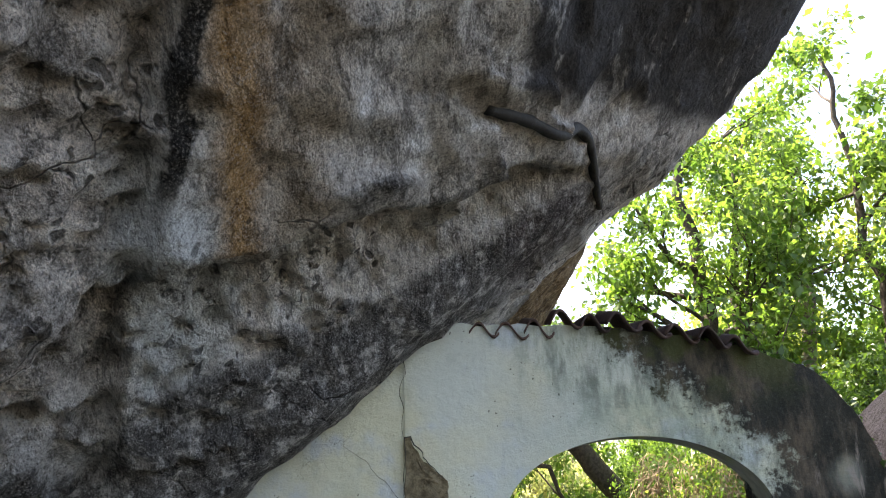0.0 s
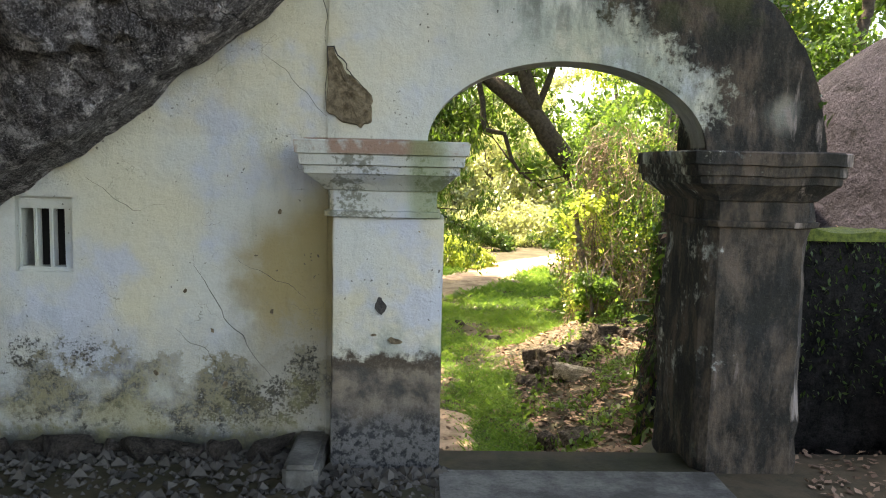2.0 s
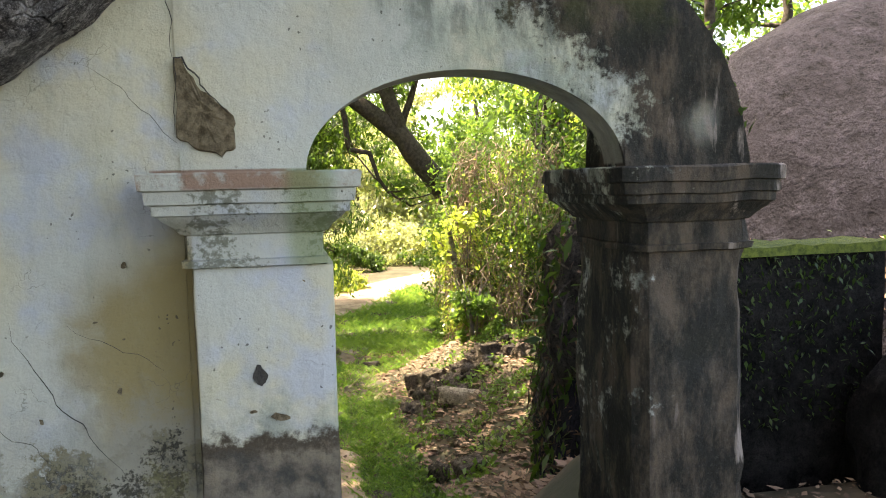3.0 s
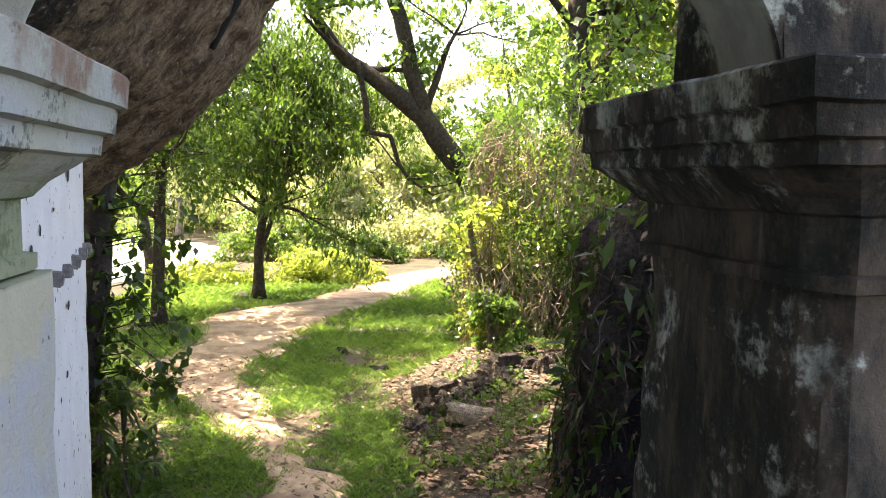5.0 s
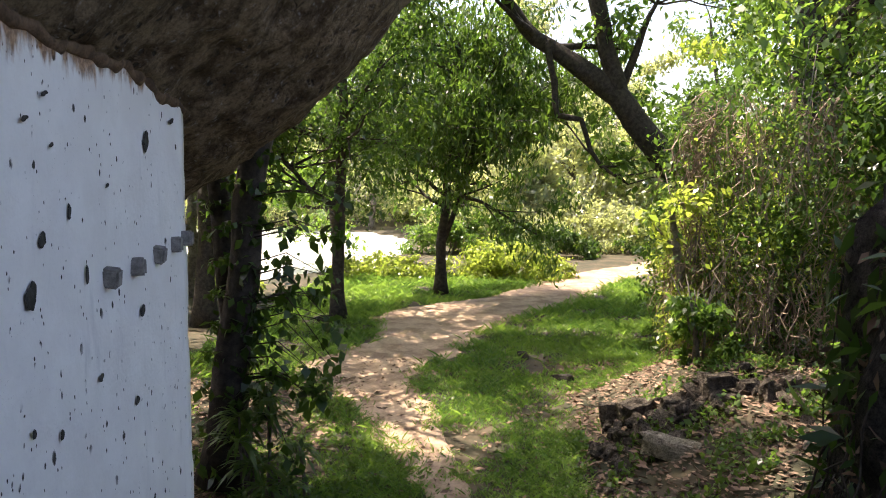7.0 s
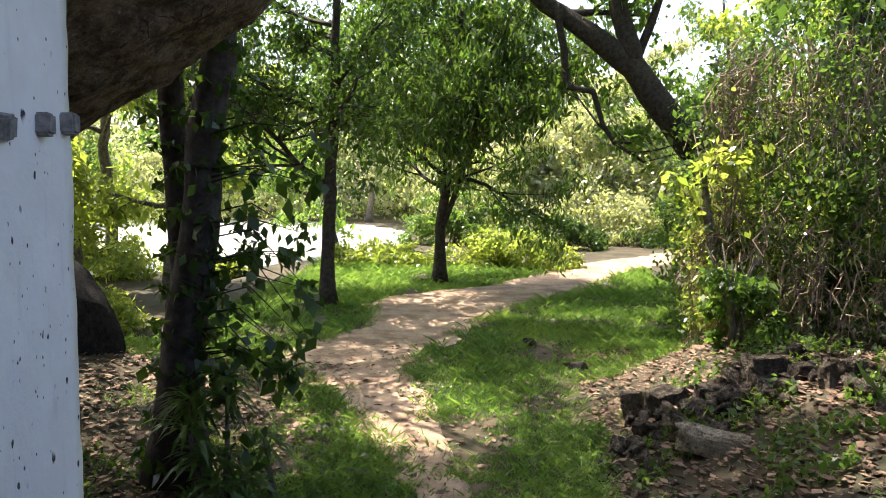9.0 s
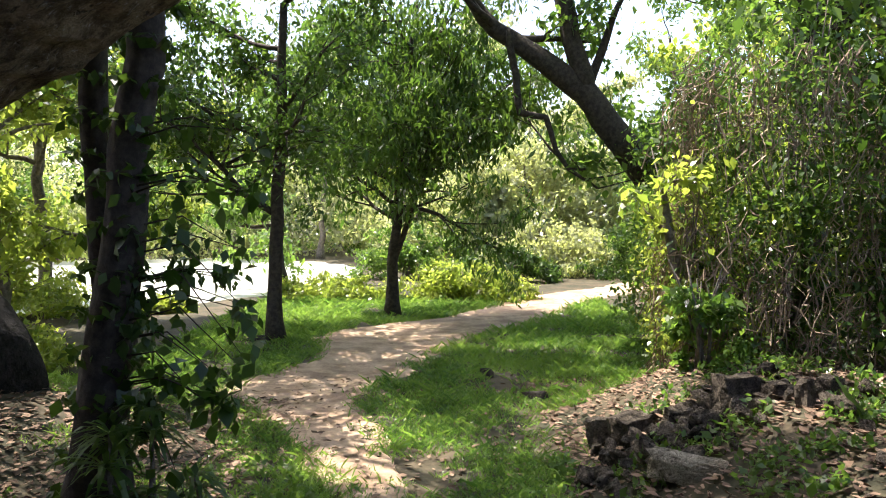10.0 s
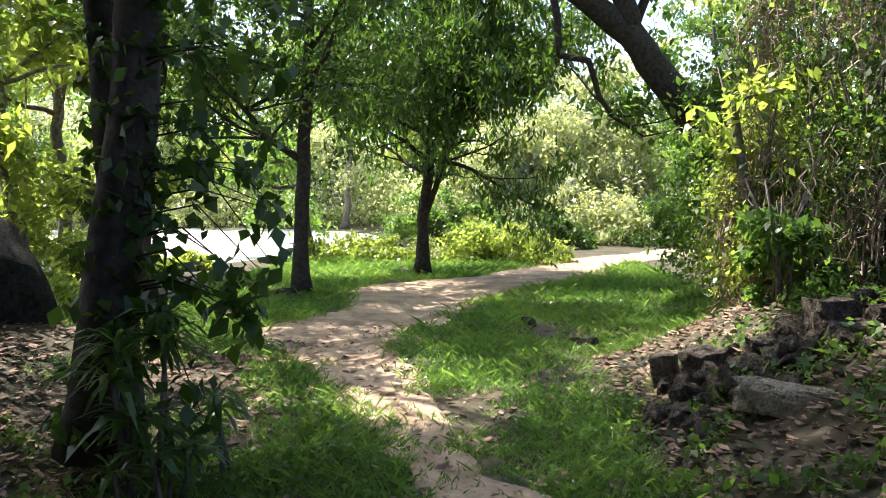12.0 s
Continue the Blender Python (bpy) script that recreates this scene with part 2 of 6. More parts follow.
    c = m.mix(m.step(m.noise(5, 6, 0.65, m.stretch(1.3, 1.3, 0.4)), 0.52, 0.74, 0.0, 0.4), c, m.mix(1.0, c, (0.62, 0.66, 0.66), "MULTIPLY"))
    # the whitewashed pier's stained foot
    onpier = m.step(m.math("ABSOLUTE", m.math("SUBTRACT", x, 0.065)), 0.285, 0.295, 1.0, 0.0)
    pz = m.math("ADD", z, m.math("MULTIPLY", m.math("SUBTRACT", n3, 0.5), -0.22))
    c = m.mix(m.math("MULTIPLY", m.math("MULTIPLY", onpier, m.step(pz, 0.72, 0.55, 0.0, 0.5)), m.step(n2, 0.4, 0.6)), c, (0.22, 0.28, 0.22))
    stain = m.math("MULTIPLY", onpier, m.step(pz, 0.52, 0.47))
    foot = m.mix(m.step(n2, 0.38, 0.6), (0.045, 0.043, 0.038), (0.26, 0.215, 0.15))
    foot = m.mix(m.step(pz, 0.40, 0.47), foot, (0.07, 0.05, 0.03))
    foot = m.mix(m.step(pz, 0.28, 0.08), foot, m.mix(speck, (0.018, 0.02, 0.022), (0.13, 0.13, 0.12)))
    c = m.mix(m.math("MULTIPLY", stain, 0.95), c, foot)
    # black weathering to the open side
    side = m.math("ADD", x, m.math("MULTIPLY", m.math("SUBTRACT", n2, 0.5), 1.6))
    side = m.math("ADD", side, m.math("MULTIPLY", m.math("SUBTRACT", n3, 0.5), 0.6))
    upper = m.step(z, 1.55, 1.75)
    side = m.math("ADD", side, m.math("MULTIPLY", upper, -0.28))
    side = m.math("ADD", side, m.math("MULTIPLY", m.math("MULTIPLY", m.step(z, 1.95, 2.5), upper), 0.8))
    grey = m.math("MULTIPLY", m.step(side, 0.5, 1.25), m.step(m.noise(7, 7, 0.7, m.stretch(1.5, 1.5, 0.45)), 0.38, 0.62))
    c = m.mix(m.math("MULTIPLY", grey, 0.85), c, m.mix(m.step(n3, 0.4, 0.6), (0.10, 0.12, 0.095), (0.27, 0.31, 0.25)))
    side = m.math("ADD", side, m.math("MULTIPLY", m.math("SUBTRACT", n5, 0.5), 0.7))
    black = m.step(side, 1.32, 1.6)
    # the sheltered underside of the arch stays bare grey plaster
    inner = m.math("MULTIPLY", m.step(m.math("ABSOLUTE", m.math("SUBTRACT", m.axis(1), 4.67)), 0.10, 0.12, 1.0, 0.0), m.math("MULTIPLY", m.step(z, 1.585, 1.60), m.step(z, 2.2, 2.17)))
    black = m.math("MULTIPLY", black, m.math("SUBTRACT", 1.0, m.math("MULTIPLY", inner, 0.85)))
    c = m.mix(m.math("MULTIPLY", black, 0.96), c, m.mix(m.step(m.noise(5, 8, 0.7, m.stretch(1.6, 1.6, 0.6)), 0.42, 0.68), (0.018, 0.017, 0.014), (0.125, 0.095, 0.066)))
    c = m.mix(m.math("MULTIPLY", inner, m.step(n2, 0.3, 0.6, 0.75, 0.5)), c, (0.44, 0.42, 0.35))
    run = m.noise(6, 6, 0.6, m.stretch(1.4, 1.4, 0.25))
    c = m.mix(m.math("MULTIPLY", m.step(run, 0.60, 0.68), m.math("MULTIPLY", black, m.step(x, 1.8, 2.05, 0.3, 0.95))), c, (0.34, 0.29, 0.24))
    capz = m.math("MULTIPLY", m.step(m.math("ABSOLUTE", m.math("SUBTRACT", x, 0.065)), 0.46, 0.47, 1.0, 0.0), m.math("MULTIPLY", m.step(z, 1.19, 1.2), m.step(z, 1.60, 1.59)))
    c = m.mix(m.math("MULTIPLY", capz, m.step(m.math("ADD", n5, m.math("MULTIPLY", m.math("SUBTRACT", n2, 0.5), 1.4)), 0.52, 0.66, 0.12, 0.8)), c, (0.14, 0.15, 0.10))
    c = m.mix(m.math("MULTIPLY", m.math("MULTIPLY", capz, m.step(z, 1.50, 1.52)), m.step(n2, 0.42, 0.55)), c, (0.36, 0.24, 0.17))
    c = m.mix(m.math("MULTIPLY", m.math("MULTIPLY", capz, band(m, 0, 0.25, 0.05, 0.08, 0.0)), 0.6), c, (0.22, 0.30, 0.12))
    mossy = m.math("MULTIPLY", m.math("MULTIPLY", black, m.step(z, 2.1, 2.45)), m.step(n2, 0.45, 0.6))
    c = m.mix(m.math("MULTIPLY", mossy, 0.7), c, (0.07, 0.085, 0.025))
    c = m.mix(m.step(n5, 0.56, 0.75, 0.0, 0.35), c, m.mix(1.0, c, (0.55, 0.55, 0.48), "MULTIPLY"))
    c = m.mix(m.step(n4, 0.5, 0.8, 0.0, 0.2), c, (0.25, 0.25, 0.2))
    c = m.mix(1.0, c, (0.80, 0.80, 0.80), "MULTIPLY")
    m.bump(m.math("ADD", m.math("MULTIPLY", n2, 1.0), m.math("ADD", m.math("MULTIPLY", n3, 0.5), m.math("MULTIPLY", n5, 0.2))), 0.6, 0.025)
    return m.colour(c)


def whitewash_material(name):
    m = Mat(name, 0.85, 0.2)
    n2, n3 = m.noise(3, 5), m.noise(24, 6, 0.7)
    c = m.mix(m.step(n2, 0.35, 0.7), (0.80, 0.79, 0.755), (0.86, 0.855, 0.82))
    warp = m.noise(20, 4, 0.7)
    for scale, size, gate in ((6.0, 0.15, 0.52), (11.0, 0.17, 0.50), (22.0, 0.17, 0.50)):
        v = m.math("ADD", m.voronoi(scale, co=m.stretch(1, 1, 0.6)), m.math("MULTIPLY", m.math("SUBTRACT", warp, 0.5), 0.22))
        spots = m.step(v, size * 0.7, size, 1.0, 0.0)
        c = m.mix(m.math("MULTIPLY", spots, m.step(m.noise(scale * 0.4, 2), gate, gate + 0.06)), c, (0.05, 0.047, 0.042))
    scuff = m.math("MULTIPLY", m.step(m.noise(60, 6, 0.75), 0.60, 0.70), m.step(m.noise(2.2, 4), 0.45, 0.6))
    c = m.mix(m.math("MULTIPLY", scuff, 0.45), c, (0.30, 0.29, 0.27))
    c = m.mix(m.step(m.noise(5, 6, 0.6, m.stretch(1, 1, 0.2)), 0.58, 0.75, 0.0, 0.35), c, (0.45, 0.46, 0.46))
    top = m.step(m.math("ADD", m.axis(2), m.math("MULTIPLY", m.math("SUBTRACT", m.noise(9, 5, 0.6, m.stretch(1, 1, 0.3)), 0.5), 0.42)), 1.68, 1.78)
    c = m.mix(m.math("MULTIPLY", top, 0.9), c, m.mix(m.step(n3, 0.4, 0.6), (0.17, 0.08, 0.03), (0.42, 0.24, 0.12)))
    m.bump(m.math("ADD", n2, m.math("MULTIPLY", n3, 0.4)), 0.5, 0.025)
    return m.colour(c)


def simple_material(name, a, b, scale, rough=0.85, bump=0.4, spec=0.3, per=""):
    m = Mat(name, rough, spec)
    n, f = m.noise(scale, 6, 0.65), m.noise(scale * 9, 5, 0.7)
    c = m.mix(m.step(n, 0.35, 0.65), a, b)
    c = m.mix(m.step(f, 0.4, 0.75, 0.0, 0.5), c, tuple(v * 0.5 for v in a))
    if per:
        r = m.island() if per == "island" else m.each()
        c = m.mix(0.6, c, m.mix(r, tuple(v * 0.7 for v in a), tuple(min(1, v * 1.35) for v in b)))
    m.bump(m.math("ADD", n, m.math("MULTIPLY", f, 0.4)), bump, 0.02)
    return m.colour(c)


def leaf_material(name, a, b, through_light=0.45, rough=0.3):
    """Leaves: two greens varied leaf by leaf, glossy above, letting light through."""
    m = Mat(name, rough, 0.4)
    r = m.island()
    c = m.mix(m.step(r, 0.0, 1.0, 0.15, 0.75), a, b)
    c = m.mix(m.step(m.noise(0.5, 3), 0.4, 0.65, 0.0, 0.5), c, b)
    m.colour(c)
    t = m.t.nodes.new("ShaderNodeBsdfTranslucent")
    m.put(t.inputs["Color"], m.mix(1.0, c, (2.6, 2.65, 1.15), "MULTIPLY"))
    s = m.t.nodes.new("ShaderNodeMixShader")
    s.inputs[0].default_value = through_light + 0.08
    m.t.links.new(m.b.outputs[0], s.inputs[1])
    m.t.links.new(t.outputs[0], s.inputs[2])
    m.t.links.new(s.outputs[0], m.t.nodes["Material Output"].inputs[0])
    return m.m


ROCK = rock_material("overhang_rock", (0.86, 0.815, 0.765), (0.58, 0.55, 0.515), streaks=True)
# darker than the purple stone itself: tree shade is put into its colour
BOULDER = rock_material("purple_boulder", (0.027, 0.026, 0.034), (0.016, 0.015, 0.020))
# dark rock's colour cut further, to hold the shade beside the gate
BLACKWALL = rock_material("shaded_black_stone", (0.035, 0.034, 0.03), (0.014, 0.014, 0.012), scale=2.0)
DARKROCK = rock_material("dark_rock", (0.10, 0.09, 0.075), (0.04, 0.036, 0.03), scale=1.5)
RUBBLE = rock_material("rubble_stone", (0.19, 0.16, 0.12), (0.06, 0.05, 0.038), scale=2.5)
PLASTER = plaster_material("old_limewash")
WHITE = whitewash_material("whitewash")
BLACK = simple_material("dark_hole", (0.01, 0.01, 0.01), (0.015, 0.014, 0.012), 3)
TILE = simple_material("clay_tile", (0.045, 0.034, 0.032), (0.10, 0.062, 0.05), 9, per="each")
BRICK = simple_material("bare_brick_earth", (0.10, 0.08, 0.045), (0.25, 0.20, 0.12), 22, bump=0.9)
CONCRETE = simple_material("worn_concrete", (0.07, 0.07, 0.058), (0.17, 0.17, 0.145), 5, bump=0.7)
SAND = simple_material("sandy_path", (0.25, 0.17, 0.105), (0.47, 0.345, 0.225), 1.6, bump=0.5)
SOIL = simple_material("forest_floor", (0.03, 0.032, 0.014), (0.085, 0.065, 0.036), 1.1, bump=0.8)
BARK = simple_material("dark_bark", (0.035, 0.028, 0.022), (0.085, 0.068, 0.052), 9, bump=0.9)
BARK2 = simple_material("grey_bark", (0.10, 0.085, 0.065), (0.23, 0.20, 0.16), 8, bump=0.9)
WOOD = simple_material("grey_timber", (0.16, 0.15, 0.14), (0.30, 0.28, 0.26), 16)
LITTER = simple_material("dry_leaves", (0.07, 0.042, 0.026), (0.27, 0.185, 0.12), 3, per="island", bump=0.1)
TWIG = simple_material("dry_vines", (0.15, 0.105, 0.07), (0.33, 0.25, 0.175), 6, per="island", bump=0.1)
# paler than the heap's other stone, the sun on the slab being painted in
PALESTONE = rock_material("sunlit_dressed_stone", (0.58, 0.52, 0.39), (0.34, 0.29, 0.20), scale=2.0)
GRIT = simple_material("grey_grit", (0.022, 0.022, 0.018), (0.085, 0.08, 0.066), 7, per="island", bump=0.3)
MUD = simple_material("mud_mortar", (0.08, 0.05, 0.03), (0.22, 0.14, 0.085), 11, bump=0.9)
MOSS = simple_material("moss", (0.06, 0.09, 0.015), (0.16, 0.20, 0.03), 30, bump=0.9)
GRASS = leaf_material("grass_blades", (0.030, 0.085, 0.023), (0.145, 0.22, 0.065), 0.42)
LEAF_DARK = leaf_material("dark_leaves", (0.018, 0.045, 0.012), (0.05, 0.09, 0.02), 0.3, 0.35)
LEAF_DEEP = leaf_material("deep_green_leaves", (0.022, 0.055, 0.016), (0.07, 0.115, 0.03), 0.38)
LEAF_MID = leaf_material("green_leaves", (0.030, 0.074, 0.021), (0.10, 0.155, 0.044), 0.45)
# lighter, yellower copy of the green leaves with sunlight put into the colour
LEAF_SUN = leaf_material("sunlit_green_leaves", (0.08, 0.125, 0.03), (0.21, 0.24, 0.075), 0.5)
# silvery leaves paled further: distant sun and haze are put into the colour
LEAF_HAZE = leaf_material("sunlit_haze_leaves", (0.14, 0.165, 0.115), (0.33, 0.34, 0.26), 0.42)
# near-white weed: the sun's glare on the pond is put into this colour
WATER = Mat("sunlit_algae_pond", 0.3, 0.5)
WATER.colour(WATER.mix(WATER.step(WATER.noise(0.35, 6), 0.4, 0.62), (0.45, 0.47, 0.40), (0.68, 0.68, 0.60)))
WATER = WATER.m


from mathutils.bvhtree import BVHTree


# ---- builders ----
def smooth(lo, hi, v):
    t = min(1.0, max(0.0, (v - lo) / (hi - lo)))
    return t * t * (3 - 2 * t)


def ramp(table, v):
    """Straight lines through (place, value) pairs."""
    for (a, p), (b, q) in zip(table, table[1:]):
        if v <= b:
            return p + (q - p) * max(0.0, (v - a) / (b - a))
    return table[-1][1]


SLOPE = [(4.58, -0.1), (4.64, -0.2), (4.9, -0.32), (5.3, -0.55), (7.0, -1.2), (7.5, -1.42), (7.95, -1.76), (8.8, -2.4), (10.2, -2.95), (12.5, -3.28), (14.5, -3.35)]
TERRACE = [(4.64, -0.2), (5.5, -0.8), (10.9, -0.95), (11.7, -2.2), (13.0, -3.1), (15.0, -3.35)]
POND = (-18.0, 50.0, 13.5, 16.0)


def ground_z(x, y):
    """Height of the ground."""
    if y < 4.58:
        return -0.1 + 0.02 * noise.noise((x * 2, y * 2, 3))
    mid, left = ramp(SLOPE, y), ramp(TERRACE, y)
    z = mid + (left - mid) * smooth(-1.3, -1.8, x) if x < -1.3 else mid
    bank = smooth(2.2, 5.0, x) * smooth(11.5, 14.5, y) * smooth(24, 19, y)
    z += 1.25 * bank
    z += 0.9 * smooth(-3.2, -6.5, x) * smooth(11, 14, y) * smooth(24, 19, y)
    if x > 1.8 and y < 14:
        z += smooth(1.8, 3.0, x) * smooth(14, 10, y) * smooth(5.3, 6.5, y) * 0.7
    far = smooth(8, 14, y)
    z += far * (0.07 * noise.noise((x * 0.5, y * 0.5, 0)) + 0.025 * noise.noise((x * 2.3, y * 2.3, 7)))
    d = math.hypot((x - POND[0]) / POND[2], (y - POND[1]) / POND[3])
    z -= 0.35 * smooth(1.06, 0.92, d)
    return z


def mesh_of(name, verts, faces, material, shade=False):
    me = bpy.data.meshes.new(name)
    v = np.asarray(verts, dtype=np.float32).reshape(-1, 3)
    if isinstance(faces, np.ndarray):
        k = faces.shape[1]
        me.vertices.add(len(v))
        me.vertices.foreach_set("co", v.ravel())
        me.loops.add(faces.size)
        me.loops.foreach_set("vertex_index", faces.astype(np.int32).ravel())
        me.polygons.add(len(faces))
        me.polygons.foreach_set("loop_start", np.arange(0, faces.size, k, dtype=np.int32))
        me.update(calc_edges=True)
    else:
        me.from_pydata([tuple(map(float, p)) for p in v], [], faces)
    me.materials.append(material)
    if shade:
        me.polygons.foreach_set("use_smooth", [True] * len(me.polygons))
    me.update()
    return me


def part(name, me, parent=None, label=""):
    ob = new(name, me)
    if parent:
        ob.parent = parent
    return tagged(ob, label)


def bm_mesh(name, bm, material, shade=False):
    me = bpy.data.meshes.new(name)
    bm.normal_update()
    bm.to_mesh(me)
    bm.free()
    me.materials.append(material)
    if shade:
        me.polygons.foreach_set("use_smooth", [True] * len(me.polygons))
    return me


def thing(name, at, label, category, group=""):
    ob = new(name)
    ob.location = at
    ob.empty_display_size = 0.1
    return tagged(ob, label, category, group)


def boulder_mesh(name, size, material, seed, rough=0.12, level=4):
    """A rounded, uneven stone about the origin."""
    bm = bmesh.new()
    bmesh.ops.create_icosphere(bm, subdivisions=level, radius=1.0)
    for v in bm.verts:
        p = v.co.copy()
        q = p * 1.1 + Vector((seed * 3.7, seed * 1.3, seed))
        k = 1 + rough * 2 * noise.noise(q) + rough * noise.noise(q * 2.3) + rough * 0.4 * noise.noise(q * 6)
        v.co = Vector((p.x * size[0], p.y * size[1], p.z * size[2])) * k
    return bm_mesh(name, bm, material, True)


def stone_mesh(name, material, seed, level=2):
    """An angular broken stone about 1 across."""
    rnd = random.Random(seed)
    bm = bmesh.new()
    pts = [bm.verts.new((rnd.uniform(-0.5, 0.5), rnd.uniform(-0.5, 0.5), rnd.uniform(-0.45, 0.45))) for _ in range(16)]
    out = bmesh.ops.convex_hull(bm, input=pts)
    bmesh.ops.delete(bm, geom=[g for g in out["geom_interior"] if isinstance(g, bmesh.types.BMVert)], context="VERTS")
    bmesh.ops.bevel(bm, geom=bm.edges[:], offset=0.03, segments=1, affect="EDGES")
    return bm_mesh(name, bm, material)


def tube(V, F, pts, radii, n=8):
    """Adds a tapered tube along pts to the lists V and F."""
    base = len(V)
    pts = [Vector(p) for p in pts]
    for i, (p, r) in enumerate(zip(pts, radii)):
        d = (pts[min(i + 1, len(pts) - 1)] - pts[max(i - 1, 0)]).normalized()
        a = d.orthogonal().normalized() if i == 0 else (a - d * a.dot(d)).normalized()
        b = d.cross(a)
        for k in range(n):
            w = 2 * math.pi * k / n
            rr = r * (1 + 0.12 * noise.noise((p.x + k * 2.1, p.y, p.z * 1.7)))
            V.append(p + (a * math.cos(w) + b * math.sin(w)) * rr)
    for i in range(len(pts) - 1):
        for k in range(n):
            j = (k + 1) % n
            F.append((base + i * n + k, base + i * n + j, base + (i + 1) * n + j, base + (i + 1) * n + k))
    F.append(tuple(base + k for k in reversed(range(n))))
    F.append(tuple(base + (len(pts) - 1) * n + k for k in range(n)))


def curve_points(pts, step=0.5, wobble=0.0, seed=0):
    """A wavering finer line through (x, y, z, radius) points."""
    out = []
    for a, b in zip(pts, pts[1:]):
        a, b = np.array(a, float), np.array(b, float)
        n = max(2, int(np.linalg.norm(b[:3] - a[:3]) / step))
        for i in range(n):
            out.append(a + (b - a) * i / n)
    out.append(np.array(pts[-1], float))
    for i, p in enumerate(out[1:], 1):
        w = Vector((p[0] * 0.9 + seed, p[1] * 0.9, p[2] * 0.9))
        p[0] += wobble * noise.noise(w)
        p[1] += wobble * noise.noise(w + Vector((9, 3, 5)))
    return out


def leaf_arrays(centres, size, rng, long=1.9, droop=0.35, vary=0.35):
    """One folded leaf at each centre: base, two sides, tip."""
    n = len(centres)
    d = rng.normal(size=(n, 3))
    d[:, 2] -= droop * 2
    d /= np.linalg.norm(d, axis=1)[:, None]
    up = rng.normal(size=(n, 3)) * 0.6
    up[:, 2] += 1
    s = np.cross(d, up)
    s /= np.linalg.norm(s, axis=1)[:, None] + 1e-9
    nrm = np.cross(s, d)
    L = size * (1 + vary * rng.normal(size=(n, 1))).clip(0.4, 2.0)
    W = L / long
    V = np.empty((n, 4, 3))
    V[:, 0] = centres
    V[:, 1] = centres + d * L * 0.45 + s * W * 0.5 + nrm * W * 0.12
    V[:, 2] = centres + d * L - nrm * L * 0.08
    V[:, 3] = centres + d * L * 0.45 - s * W * 0.5 + nrm * W * 0.12
    return V.reshape(-1, 3), np.arange(n * 4).reshape(n, 4)


def foliage_mesh(name, tips, per, spread, size, material, seed, long=1.9, droop=0.35, flat=0.75):
    """Leaves in uneven clumps round the tips."""
    rng = np.random.default_rng(seed)
    tips = np.asarray(tips, float)
    per_tip = rng.poisson(per, len(tips)) + 1
    c = np.repeat(tips, per_tip, axis=0)
    off = rng.normal(size=c.shape)
    rad = np.repeat(spread * rng.uniform(0.55, 1.35, len(tips)), per_tip)[:, None]
    off *= rad * 0.55
    off[:, 2] *= flat
    V, F = leaf_arrays(c + off, size, rng, long, droop)
    return mesh_of(name, V, F, material)


def grow(V, F, tips, start, direction, length, radius, depth, rnd, up=0.25):
    """A limb with its own limbs; the ends are noted in tips."""
    n = max(3, int(length / 0.45))
    p, d, pts, radii = Vector(start), Vector(direction).normalized(), [], []
    for i in range(n + 1):
        t = i / n
        pts.append(p.copy())
        radii.append(max(0.008, radius * (1 - 0.72 * t)))
        d = (d + Vector((rnd.gauss(0, 0.17), rnd.gauss(0, 0.17), rnd.gauss(0, 0.12) + up * 0.12))).normalized()
        p = p + d * (length / n)
        if depth and t > 0.25 and rnd.random() < 0.75:
            side = (d + Vector((rnd.gauss(0, 0.8), rnd.gauss(0, 0.8), rnd.gauss(0.1, 0.45)))).normalized()
            grow(V, F, tips, pts[-1], side, length * rnd.uniform(0.35, 0.6), radii[-1] * 0.6, depth - 1, rnd, up)
        if depth <= 1 and t > 0.3:
            tips.append(tuple(pts[-1]))
    tube(V, F, pts, radii, 8 if radius > 0.06 else 5)
    tips.append(tuple(pts[-1]))


def tree(label, trunk, bark, leaf, limbs, size, per, spread, seed, from_part=0.45, length=2.5, depth=2, long=1.9, droop=0.35,
         extra=(), wobble=0.25, name="tree", group="trees", up=0.25, seen=None):
    """trunk: (x, y, z, radius) points from the root up; limbs: how many grow from its upper part; extra: further stems."""
    rnd = random.Random(seed)
    x0, y0, z0, _ = trunk[0]
    home = Vector((x0, y0, z0))
    root = thing(name, home, label, "tree", group)
    V, F, tips, limb_lists = [], [], [], []
    for k, stem in enumerate((trunk, *extra)):
        line = curve_points(stem, 0.4, wobble, seed + k)
        radii = [p[3] for p in line]
        if k == 0:
            for i, f in enumerate((1.6, 1.25, 1.1)):
                radii[i] *= f
        tube(V, F, [p[:3] for p in line], radii, 12)
        first = int(len(line) * from_part)
        for _ in range(limbs):
            p = line[rnd.randrange(first, len(line))]
            w = rnd.uniform(0, 2 * math.pi)
            limb_lists.append(([], []))
            grow(*limb_lists[-1], tips, p[:3], (math.cos(w), math.sin(w), rnd.uniform(-0.1, 0.9)), length * rnd.uniform(0.6, 1.2), p[3] * 0.5 + 0.01, depth, rnd, up)
        tips.append(tuple(line[-1][:3]))
    V = [Vector(v) - home for v in V]
    bole = part("trunk", mesh_of("trunk", V, F, bark, True), root)
    for v, f in limb_lists:
        part("limb", mesh_of("limb", [Vector(q) - home for q in v], f, bark, True), bole)
    tips = [t for t in tips if seen is None or seen(*t)]
    part("crown", foliage_mesh("crown", np.array(tips) - np.array(home), per, spread, size, leaf, seed, long, droop), root)
    return root


